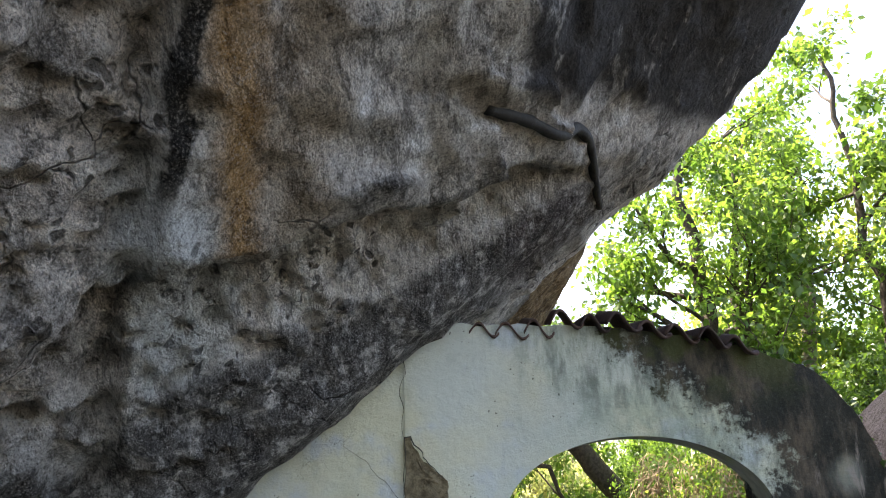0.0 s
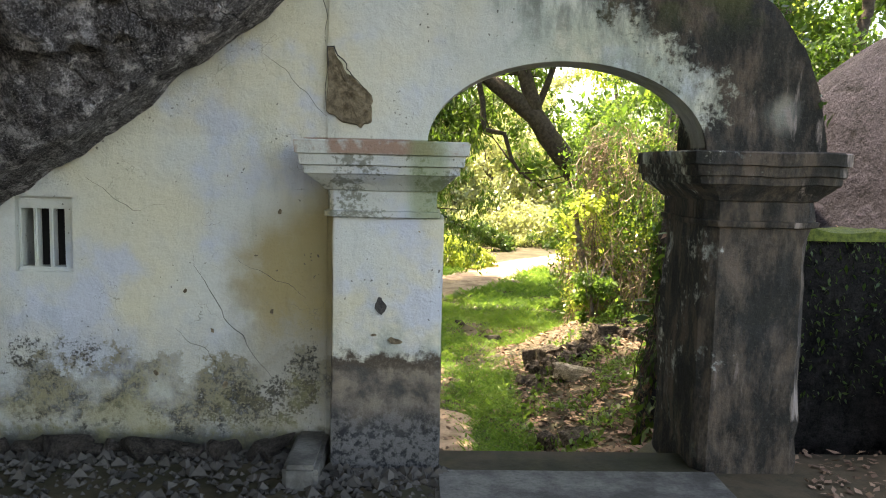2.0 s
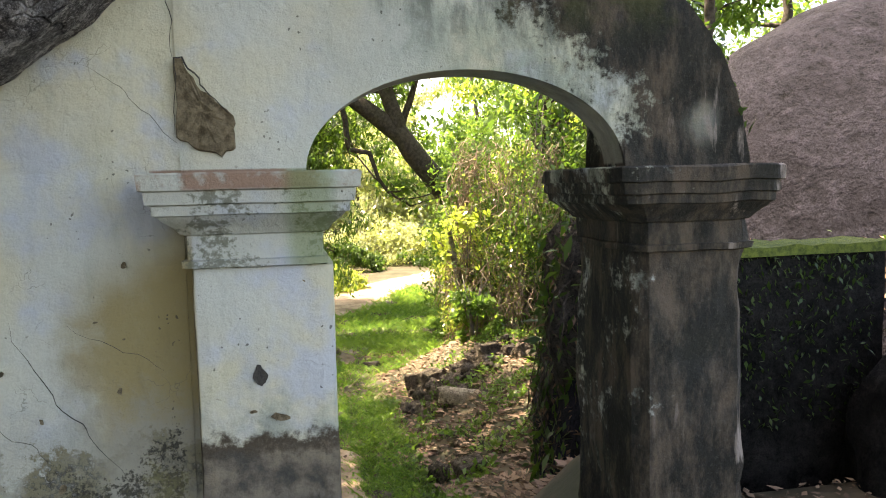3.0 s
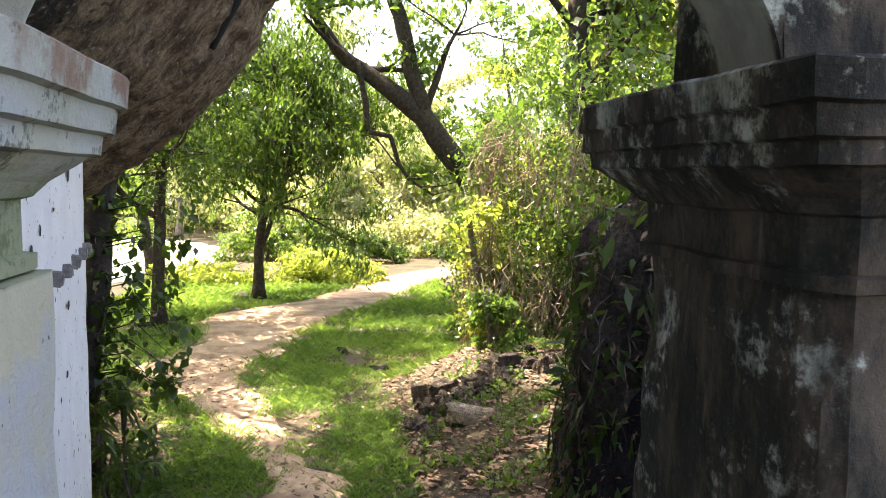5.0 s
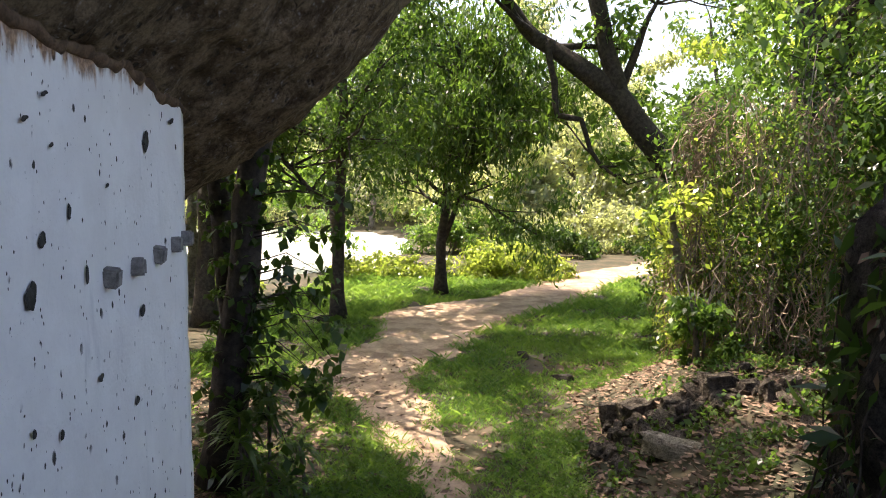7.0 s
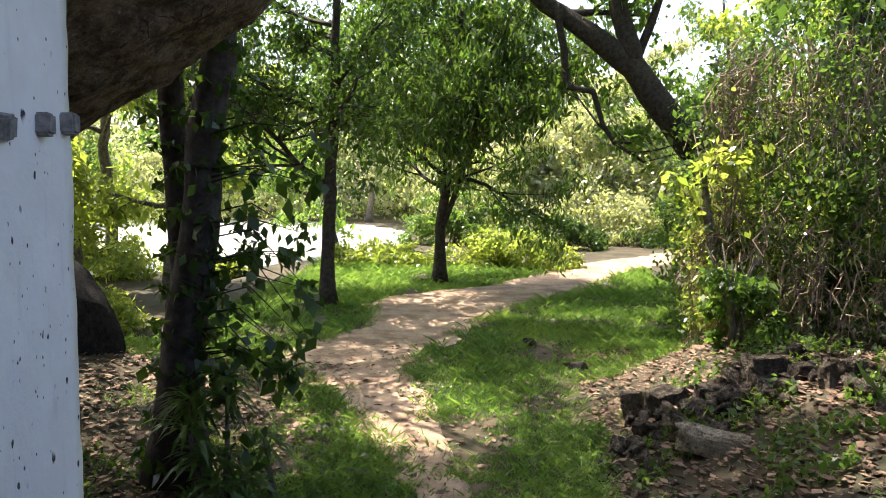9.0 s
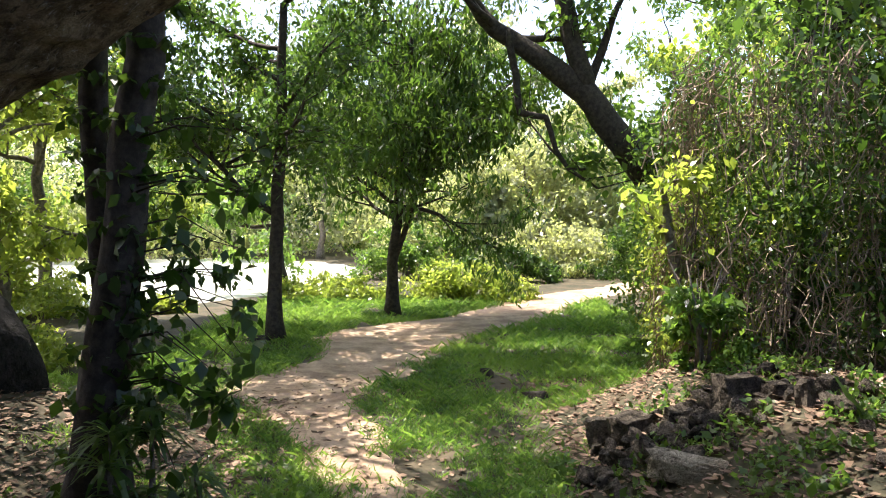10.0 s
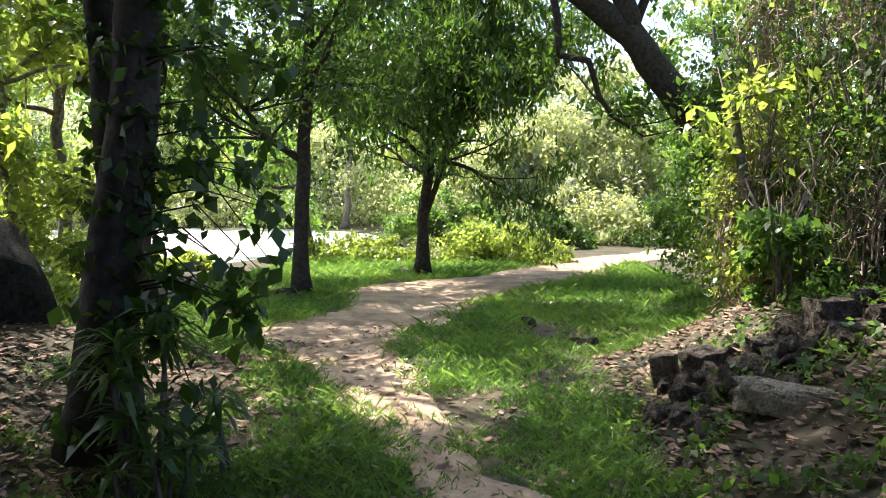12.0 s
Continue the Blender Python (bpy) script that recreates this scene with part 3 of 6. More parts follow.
def bush(label, at, size, leaf, n, leaf_size, seed, stems=9, long=1.9, name="bush", group="bushes", shell=0.5, column=0.0):
    """Stems from one root and an uneven mass of leaf clumps."""
    rnd, rng = random.Random(seed), np.random.default_rng(seed)
    root = thing(name, at, label, "bush", group)
    V, F, tips = [], [], []
    for _ in range(min(stems, 12)):
        w, r = rnd.uniform(0, 6.283), rnd.uniform(0.2, 0.9)
        end = Vector((math.cos(w) * size[0] * r, math.sin(w) * size[1] * r, size[2] * rnd.uniform(0.6, 1.0)))
        line = [Vector((rnd.uniform(-0.15, 0.15) * size[0], rnd.uniform(-0.15, 0.15) * size[1], -0.1)), end * 0.5 + Vector((0, 0, size[2] * 0.15)), end]
        V, F = [], []
        tube(V, F, line, (0.03, 0.02, 0.008), 5)
        part("stem", mesh_of("stem", V, F, BARK2, True), root)
    k = max(14, n // 100)
    p = rng.normal(size=(k, 3))
    p /= np.linalg.norm(p, axis=1)[:, None]
    p[:, :2] /= np.maximum(0.3, np.sqrt(1 - p[:, 2:3] ** 2)) ** column
    p *= rng.uniform(shell, 1.0, (k, 1))
    p[:, 2] = np.abs(p[:, 2]) * 0.95 + 0.05
    bumps = np.array([1 + 0.35 * noise.noise(Vector(q) * 2.2 + Vector((seed, 0, 0))) for q in p])[:, None]
    p = p * bumps * np.array(size)
    part("foliage", foliage_mesh("foliage", p, n / k, 0.19 * (size[0] * size[1] * size[2]) ** (1 / 3), leaf_size, leaf, seed, long), root)
    return root


CRACK = simple_material("crack_shadow", (0.03, 0.03, 0.026), (0.07, 0.065, 0.055), 20)
TAR = simple_material("tar", (0.012, 0.012, 0.013), (0.03, 0.03, 0.03), 12, rough=0.7)


# ---- ground, path, pond ----
def axis_steps(pairs):
    out = []
    for lo, hi, step in pairs:
        out += list(np.arange(lo, hi - 1e-6, step))
    return out + [pairs[-1][1]]


def build_ground():
    xs = axis_steps([(-300, -60, 40), (-60, -12, 3), (-12, -4, 0.5), (-4, 6, 0.2), (6, 14, 0.5), (14, 60, 3), (60, 300, 40)])
    ys = axis_steps([(-60, -4, 4), (-4, 4.0, 0.4), (4.0, 4.58, 0.145), (4.58, 4.8, 0.055), (4.8, 20, 0.2), (20, 46, 0.5), (46, 90, 2.5), (90, 600, 51)])
    V = [(x, y, ground_z(x, y)) for y in ys for x in xs]
    w = len(xs)
    F = np.array([(j * w + i, j * w + i + 1, (j + 1) * w + i + 1, (j + 1) * w + i) for j in range(len(ys) - 1) for i in range(w - 1)])
    tagged(part("ground", mesh_of("ground", V, F, SOIL, True)), "dark forest soil with thin green growth", "ground", kind="structure")


PATH_EDGES = [(9.0, 0.1, 1.5), (12.0, 0.1, 1.45), (15.3, 0.1, 1.3), (15.9, -0.05, 0.85), (16.6, -0.3, 0.5), (17.4, -0.7, 0.28), (18.6, -1.25, 0.12), (19.8, -1.8, 0.0), (21.1, -2.5, -0.6),
              (22.3, -3.6, -0.7), (23.4, -3.5, -0.45), (24.4, -3.0, 0.05), (26.0, -2.45, 0.5), (27.1, -2.6, 0.8), (28.8, -3.0, 1.4), (30.5, -2.6, 2.4), (31.3, -1.7, 3.0), (33.0, 0.1, 3.9),
              (35.4, 1.6, 4.9), (39.5, 3.6, 7.0), (43.8, 7.4, 10.2), (47.0, 9.6, 12.5), (54.0, 13.5, 17.5)]


def path_edge(y):
    return ramp([(a, b) for a, b, _ in PATH_EDGES], y), ramp([(a, c) for a, _, c in PATH_EDGES], y)


def on_path(x, y, margin=0.0):
    if y < 9 or y > 54:
        return False
    lo, hi = path_edge(y)
    wob = 0.28 * noise.noise((x * 1.3, y * 1.3, 4)) + 0.15 * noise.noise((x * 4, y * 4, 2))
    return lo + margin + wob < x < hi - margin + wob


def build_path():
    V, F, n = [], [], 14
    ys = list(np.arange(9.0, 54, 0.2))
    for y in ys:
        lo, hi = path_edge(y)
        lo += 0.28 * noise.noise((lo * 1.3, y * 1.3, 4)) + 0.15 * noise.noise((lo * 4, y * 4, 2))
        hi += 0.28 * noise.noise((hi * 1.3, y * 1.3, 4)) + 0.15 * noise.noise((hi * 4, y * 4, 2))
        for k in range(n + 1):
            x = lo + (hi - lo) * k / n
            edge = min(k, n - k) / n
            V.append((x, y, ground_z(x, y) + (0.02 if 0 < k < n else -0.03) - 0.02 * smooth(0.1, 0.5, edge) + 0.01 * noise.noise((x * 3, y * 3, 1)) + 0.012))
    for j in range(len(ys) - 1):
        for k in range(n):
            a = j * (n + 1) + k
            F.append((a, a + 1, a + n + 2, a + n + 1))
    tagged(part("path", mesh_of("path", V, np.array(F), SAND, True)), "trodden sandy footpath with scattered dry leaves", "path", kind="structure")


def build_pond():
    V = [(POND[0], POND[1], -3.44)] + [(POND[0] + POND[2] * 1.05 * math.cos(a), POND[1] + POND[3] * 1.05 * math.sin(a), -3.44) for a in np.linspace(0, 2 * math.pi, 64, endpoint=False)]
    F = [(0, 1 + k, 1 + (k + 1) % 64) for k in range(64)]
    tagged(part("water", mesh_of("water", V, F, WATER)), "still pond with floating weed, coloured pale for sun glare", "pond", kind="structure")


build_ground()
build_path()
build_pond()


# ---- the gate ----
ARCH_L, ARCH_R, SPRING, RISE = 0.24, 1.63, 1.57, 0.42
FRONT, BACK = 4.29, 4.53


def wall_strip(xs, bottom, top, front, back, rows=10, bumpy=0.012):
    """A wall between two heights over x, with a slightly lumpy face. Returns verts and faces."""
    V, F, n = [], [], len(xs)
    for side in (front, back):
        for x in xs:
            b, t = bottom(x), top(x)
            for r in range(rows + 1):
                z = b + (t - b) * r / rows
                V.append((x, side + bumpy * noise.noise((x * 2.5, side, z * 2.5)) * (1 if side == front else -1), z))
    m, half = rows + 1, n * (rows + 1)
    for i in range(n - 1):
        for r in range(rows):
            a = i * m + r
            F.append((a, a + m, a + m + 1, a + 1))
            F.append((half + a, half + a + 1, half + a + m + 1, half + a + m))
        a, b = i * m, (i + 1) * m
        F.append((a, half + a, half + b, b))
        F.append((a + rows, b + rows, half + b + rows, half + a + rows))
    for i in (0, n - 1):
        for r in range(rows):
            a = i * m + r
            q = (a, a + 1, half + a + 1, half + a)
            F.append(q if i == 0 else q[::-1])
    return V, F


def join_lists(items):
    V, F = [], []
    for v, f in items:
        k = len(V)
        V += v
        F += [tuple(i + k for i in q) for q in f]
    return V, F


ROOF_LINE = [(-0.25, 2.63), (0.2, 2.61), (0.8, 2.58), (1.3, 2.50), (1.6, 2.43), (1.92, 2.30), (2.1, 2.08), (2.19, 1.87), (2.25, 1.56)]
ROCK_LINE = [(-4.5, -0.6), (-2.43, 0.87), (-1.77, 1.28), (-0.8, 1.96), (-0.23, 2.45), (0.45, 2.75)]


def arch_under(x):
    u = (x - (ARCH_L + ARCH_R) / 2) / ((ARCH_R - ARCH_L) / 2)
    return SPRING + RISE * math.sqrt(max(0.0, 1 - u * u)) if abs(u) < 1 else SPRING


def build_gate_walls():
    c, h = (ARCH_L + ARCH_R) / 2, (ARCH_R - ARCH_L) / 2
    span = [c - h * math.cos(math.pi * k / 40) for k in range(41)]
    roof = lambda x: ramp(ROOF_LINE, x) + 0.02 * noise.noise((x * 9, 0, 0))
    pieces = [wall_strip(list(np.linspace(-0.25, ARCH_L, 10)), lambda x: SPRING - 0.02, roof, FRONT, BACK),
              wall_strip(span, arch_under, roof, FRONT, BACK),
              wall_strip(list(np.linspace(ARCH_R, 2.24, 22)), lambda x: SPRING - 0.04, lambda x: max(SPRING, roof(x) + 0.03 * noise.noise((x * 14, 3, 0))), FRONT, BACK + 0.2, bumpy=0.03)]
    V, F = join_lists(pieces)
    tagged(part("wall_arch", mesh_of("wall_arch", V, F, PLASTER, False)), "limewashed arch wall, green and black with mould", "wall", kind="structure")
    top = lambda x: ramp(ROCK_LINE, x) + 0.35
    flat = lambda v: (lambda x: v)
    wx0, wx1, wz0, wz1 = -1.78, -1.50, 0.90, 1.27
    front = 4.30
    pieces = [wall_strip(list(np.linspace(-4.2, wx0, 24)), flat(-0.3), top, front, BACK, 14),
              wall_strip([wx0, -1.70, -1.6, wx1], flat(-0.3), flat(wz0), front, BACK, 14),
              wall_strip([wx0, -1.70, -1.6, wx1], flat(wz1), top, front, BACK, 6),
              wall_strip(list(np.linspace(wx1, -0.25, 24)), flat(-0.3), top, front, BACK, 14),
              wall_strip(list(np.linspace(-0.25, 0.2, 5)), flat(-0.3), flat(SPRING - 0.02), front + 0.01, BACK, 6)]
    V, F = join_lists(pieces)
    tagged(part("wall_room", mesh_of("wall_room", V, F, PLASTER)), "cracked limewashed wall under a boulder, mouldy below", "wall", kind="structure")
    # the slit window
    win = thing("window_1", (-1.64, 4.33, wz0), "small barred ventilation window with three dark slits", "window")
    win["kind"] = "structure"
    o = Vector(win.location)

    def bar(name, x0, x1, z0, z1, y0, y1, mat):
        bm = bmesh.new()
        bmesh.ops.create_cube(bm, size=1.0)
        for v in bm.verts:
            v.co = Vector((x0 + (x1 - x0) * (v.co.x + 0.5), y0 + (y1 - y0) * (v.co.y + 0.5), z0 + (z1 - z0) * (v.co.z + 0.5))) - o
        bmesh.ops.bevel(bm, geom=bm.edges[:], offset=0.008, segments=2, affect="EDGES")
        part(name, bm_mesh(name, bm, mat), win)
    # near-black sheet that stands for the darkness behind the slits
    bar("dark_back", wx0, wx1, wz0, wz1, 4.50, 4.52, BLACK)
    for x0, x1 in ((-1.78, -1.768), (-1.708, -1.690), (-1.632, -1.612), (-1.556, -1.50)):
        bar("bar", x0, x1, wz0, wz1 - 0.05, 4.335, 4.40, PLASTER)
    bar("lintel", wx0, wx1, wz1 - 0.06, wz1, 4.33, 4.41, PLASTER)
    bar("sill", wx0, wx1, wz0 - 0.01, wz0 + 0.02, 4.32, 4.42, PLASTER)


def rect_loft(x0, x1, y0, y1, levels, seed, wear=0.006, back=1.0):
    """A pier from (height, outset) levels, chipped a little at its edges."""
    bm = bmesh.new()
    rings = []
    for z, o in levels:
        a, b, c, d = x0 - o, x1 + o, y0 - o, y1 + o * back
        pts = []
        for (p, q) in (((a, c), (b, c)), ((b, c), (b, d)), ((b, d), (a, d)), ((a, d), (a, c))):
            for k in range(10):
                t = k / 10
                x, y = p[0] + (q[0] - p[0]) * t, p[1] + (q[1] - p[1]) * t
                chip = wear * (2.2 if k == 0 else 1.0)
                n = noise.noise((x * 6 + seed, y * 6, z * 6)) * chip - (chip * 0.8 if k == 0 else 0)
                cx, cy = (x0 + x1) / 2, (y0 + y1) / 2
                v = Vector((x - cx, y - cy, 0)).normalized()
                pts.append(bm.verts.new((x + v.x * n, y + v.y * n, z + 0.4 * wear * noise.noise((x * 8, y * 8, seed)))))
        rings.append(pts)
    m = len(rings[0])
    for r0, r1 in zip(rings, rings[1:]):
        for k in range(m):
            j = (k + 1) % m
            bm.faces.new((r0[k], r0[j], r1[j], r1[k]))
    bm.faces.new(rings[-1])
    bm.faces.new(list(reversed(rings[0])))
    return bm


CAP = [(1.215, 0.0), (1.22, 0.028), (1.245, 0.03), (1.25, 0.012), (1.34, 0.014), (1.345, 0.03), (1.37, 0.05), (1.40, 0.085), (1.415, 0.10), (1.42, 0.115), (1.455, 0.118), (1.46, 0.135),
       (1.505, 0.14), (1.51, 0.155), (1.565, 0.16), (1.572, 0.15)]


def shaft_levels(top, low=-0.12):
    return [(low + (top - low) * k / 14, 0.0) for k in range(15)]


def build_piers():
    left = thing("gate_pier", (0.07, 4.25, 0), "whitewashed gate pier with moulded cap, mouldy foot", "pier", "gate piers")
    right = thing("gate_pier", (1.82, 4.45, 0), "blackened weathered gate pier with moulded cap", "pier", "gate piers")
    for root, box, seed, wear, dz in ((left, (-0.205, 0.325, 4.06, 4.43), 1, 0.006, 0.0), (right, (1.58, 2.09, 4.05, 4.80), 5, 0.02, -0.01)):
        for name, levels in (("shaft", shaft_levels(1.215)), ("cap", [(z + dz + 0.001, o * (1.0 if seed == 1 else 0.85)) for z, o in CAP])):
            bm = rect_loft(*((-0.21, 0.275, 4.06, 4.40) if name == "cap" and seed == 1 else box), levels, seed, wear)
            for v in bm.verts:
                v.co -= root.location
            me = bm_mesh(name, bm, PLASTER)
            part(name, me, root)


def shifted(me, by):
    me.transform(Matrix.Translation(by))
    return me


build_gate_walls()
build_piers()


def build_tiles():
    """A coping of wavy clay pantiles along the top of the arch wall, worn and uneven."""
    rnd = random.Random(4)
    root = thing("tile_coping", (0.8, 4.3, 2.5), "broken row of wavy clay roof tiles", "roof tiles")
    x, n, rows = 0.12, 12, 5
    while x < 1.55:
        w = rnd.uniform(0.135, 0.16)
        out = rnd.uniform(0.05, 0.12) if x > 0.5 else 0.015
        length, turn, tip = rnd.uniform(0.33, 0.42), rnd.uniform(-0.10, 0.10), rnd.uniform(0.10, 0.24)
        high = rnd.uniform(0.036, 0.052)
        z0 = ramp(ROOF_LINE, x + 0.06) + (0.022 if x > 0.5 else -0.02) + rnd.uniform(-0.012, 0.014)
        fall = (ramp(ROOF_LINE, x + 0.2) - ramp(ROOF_LINE, x)) / 0.2
        V, F, m = [], [], n + 1
        for th in (0.0, 0.016):
            for r in range(rows + 1):
                u = length * r / rows
                for i in range(m):
                    a = i / n
                    px = x + (a - 0.08) * w * 1.16
                    ragged = (0.02 * noise.noise((px * 25, x, 3)) if r == 0 else 0.0)
                    z = z0 + high * math.sin(2 * math.pi * a - 0.5) + tip * u + fall * (px - x) - th
                    V.append((px + turn * u - 0.8, FRONT - out + u + ragged - 4.3, z + 0.004 * noise.noise((px * 20, u * 20, 0)) - 2.5))
        half = m * (rows + 1)
        for r in range(rows):
            for i in range(n):
                k = r * m + i
                F += [(k, k + 1, k + m + 1, k + m), (half + k, half + k + m, half + k + m + 1, half + k + 1)]
        for i in range(n):
            k = rows * m + i
            F += [(i, half + i, half + i + 1, i + 1), (k, k + 1, half + k + 1, half + k)]
        for r in range(rows):
            k = r * m
            F += [(k, k + m, half + k + m, half + k), (k + n, half + k + n, half + k + m + n, k + m + n)]
        part("tile", mesh_of("tile", V, F, TILE, True), root)
        x += w


build_tiles()

# ---- the overhanging rock ----
SECTION = [(-12, -6), (-7, -3.4), (-4.2, -0.42), (-2.43, 0.87), (-1.77, 1.28), (-0.8, 1.96), (-0.23, 2.42), (0.36, 2.88), (0.85, 3.36), (1.55, 3.98), (2.3, 4.75), (2.6, 6.0), (1.2, 7.8), (-2.5, 9.2), (-7.5, 9.5), (-11, 7), (-13, 1)]
LIFT = [(-9, 6.6), (-6, 5.0), (-3, 3.4), (0, 2.0), (2, 1.1), (4.2, 0.08), (4.7, 0.06), (5.5, -0.02), (8.3, 0.1), (11.2, 0.12), (12.5, -0.2), (13.6, -0.12), (14.3, 0.25), (15.0, 1.1), (15.5, 2.2)]
GIRTH = [(-9, 0.55), (-6, 0.8), (-2, 1.0), (4, 1.0), (9, 1.0), (13.4, 1.0), (14.2, 0.965), (14.8, 0.87), (15.25, 0.7), (15.5, 0.4)]


def section_ring(table, fine, coarse):
    """The closed section, finely divided where the walk passes below it."""
    k, out = len(table), []
    for j in range(k):
        p0, p1, p2, p3 = (np.array(table[(j + d) % k], dtype=float) for d in (-1, 0, 1, 2))
        count = max(3, int(np.linalg.norm(p2 - p1) / (fine if 2 <= j <= 9 else coarse)))
        for i in range(count):
            t = i / count
            out.append(0.5 * ((2 * p1) + (p2 - p0) * t + (2 * p0 - 5 * p1 + 4 * p2 - p3) * t * t + (3 * p1 - p0 - 3 * p2 + p3) * t ** 3))
    return out


def build_overhang():
    ring = section_ring(SECTION, 0.03, 0.6)
    cx, cz = -5.5, 3.0
    ys = axis_steps([(-9, 0.4, 0.47), (0.4, 4.6, 0.027), (4.6, 15.5, 0.1)])
    V, F, n = [], [], len(ring)
    for y in ys:
        s, up = ramp(GIRTH, y), ramp(LIFT, y)
        for x, z in ring:
            low = smooth(6.5, 3.5, z)
            x -= 0.5 * smooth(5, 9, y) * smooth(2.5, 3.5, z)
            p = Vector((cx + (x - cx) * s, y, cz + (z - cz) * s + up * (low if y > 4.2 else 1)))
            if p.x > -6:
                p.z += 0.2 * smooth(6, 8, y) * smooth(-0.6, 0.4, p.x) * smooth(5.5, 4.2, p.z) - 0.15 * math.exp(-((y - 4.75) / 0.55) ** 2) * smooth(0.3, 0.8, p.x)
                q = p * 0.55
                out = 0.16 * noise.noise(q) + 0.09 * noise.noise(p * 1.7) - 0.03 * (noise.ridged_multi_fractal(p * 1.1, 0.9, 2.1, 5, 1.0, 2.0) - 0.8) + 0.04 * (0.4 - abs(noise.noise(p * 3.1)) * 2)
                g = (p.x + 0.35) * 0.62 - (p.z - 2.81) - 0.15 * (p.y - 3.6) + 0.05 * noise.noise(p * 2.1)
                u = p.x + 0.44 * (p.y - 1.97) + 0.06 * noise.noise(p * 2.4)
                near = smooth(4.7, 4.2, p.y)
                below, flank = smooth(0.0, 0.05, g) * near, smooth(-0.70, -0.76, u) * near
                coarse = max(below, flank)
                # ledge that runs across the face above the wall, and the step down to the broken flank
                out -= 0.17 * below * smooth(0.55, 0.1, g) + 0.12 * flank * smooth(-1.3, -0.8, u)
                # broken, pitted stone on the flank and under the ledge
                out += (0.03 + 0.02 * coarse) * noise.noise(p * 4.3) + (0.018 + 0.05 * coarse) * (0.35 - abs(noise.noise(p * 8.5 + Vector((5, 1, 2))))) + (0.006 + 0.016 * coarse) * noise.noise(p * 19)
                if coarse > 0.01:
                    bent = p + Vector((noise.noise(p * 3), noise.noise(p * 3 + Vector((7, 0, 0))), noise.noise(p * 3 + Vector((0, 7, 0))))) * 0.12
                    a, b = noise.voronoi(Vector((bent.x * 2.6, bent.y * 2.6, bent.z * 3.6)))[0][:2]
                    c, e = noise.voronoi(bent * 8.0)[0][:2]
                    out += coarse * (0.10 * min(0.5, b - a) + 0.075 * min(0.45, e - c) - 0.04)
                out -= 0.05 * coarse * smooth(0.28, 0.45, noise.noise(p * 5.1 + Vector((2, 7, 1))))
                # curved flow steps on the smooth face
                face = (1 - coarse) * smooth(-0.9, -0.6, p.x) * near
                w = (p.x * 0.8 - p.y * 0.55 + p.z * 0.2) * 3.2 + 1.1 * noise.noise(p * 1.3) + 0.35 * noise.noise(p * 3.7)
                out += 0.075 * face * ((w % 1.0) ** 1.6) * smooth(-0.25, 0.25, noise.noise(p * 1.9 + Vector((4, 4, 9))))
                # a slit low on the flank
                out -= 0.16 * smooth(0.07, 0.02, abs(p.z - 1.93 - 0.05 * noise.noise((p.x * 3, p.y * 3, 0)))) * smooth(-1.35, -1.5, p.x) * smooth(3.6, 3.2, p.y)
                keep = smooth(0.05, 0.5, abs(p.y - 4.3)) * 0.8 + 0.2
                d = Vector((0.45, -0.35 if p.y < 4.2 else 0, -0.75))
                p += d * out * keep
            V.append(p)
    for j in range(len(ys) - 1):
        for k in range(n):
            m = (k + 1) % n
            F.append((j * n + k, j * n + m, (j + 1) * n + m, (j + 1) * n + k))
    k = len(V)
    V += [Vector((cx, ys[0], cz + ramp(LIFT, ys[0]))), Vector((cx, ys[-1] + 0.05, cz + 1.0))]
    F = [tuple(f) for f in F]
    F += [(k, (i + 1) % n, i) for i in range(n)] + [(k + 1, (len(ys) - 1) * n + i, (len(ys) - 1) * n + (i + 1) % n) for i in range(n)]
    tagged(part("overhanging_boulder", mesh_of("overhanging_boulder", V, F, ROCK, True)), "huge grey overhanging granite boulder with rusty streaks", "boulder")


build_overhang()

# ---- white wall below the rock ----
WALL_A, WALL_B = Vector((-0.57, 5.00)), Vector((-1.35, 11.2))


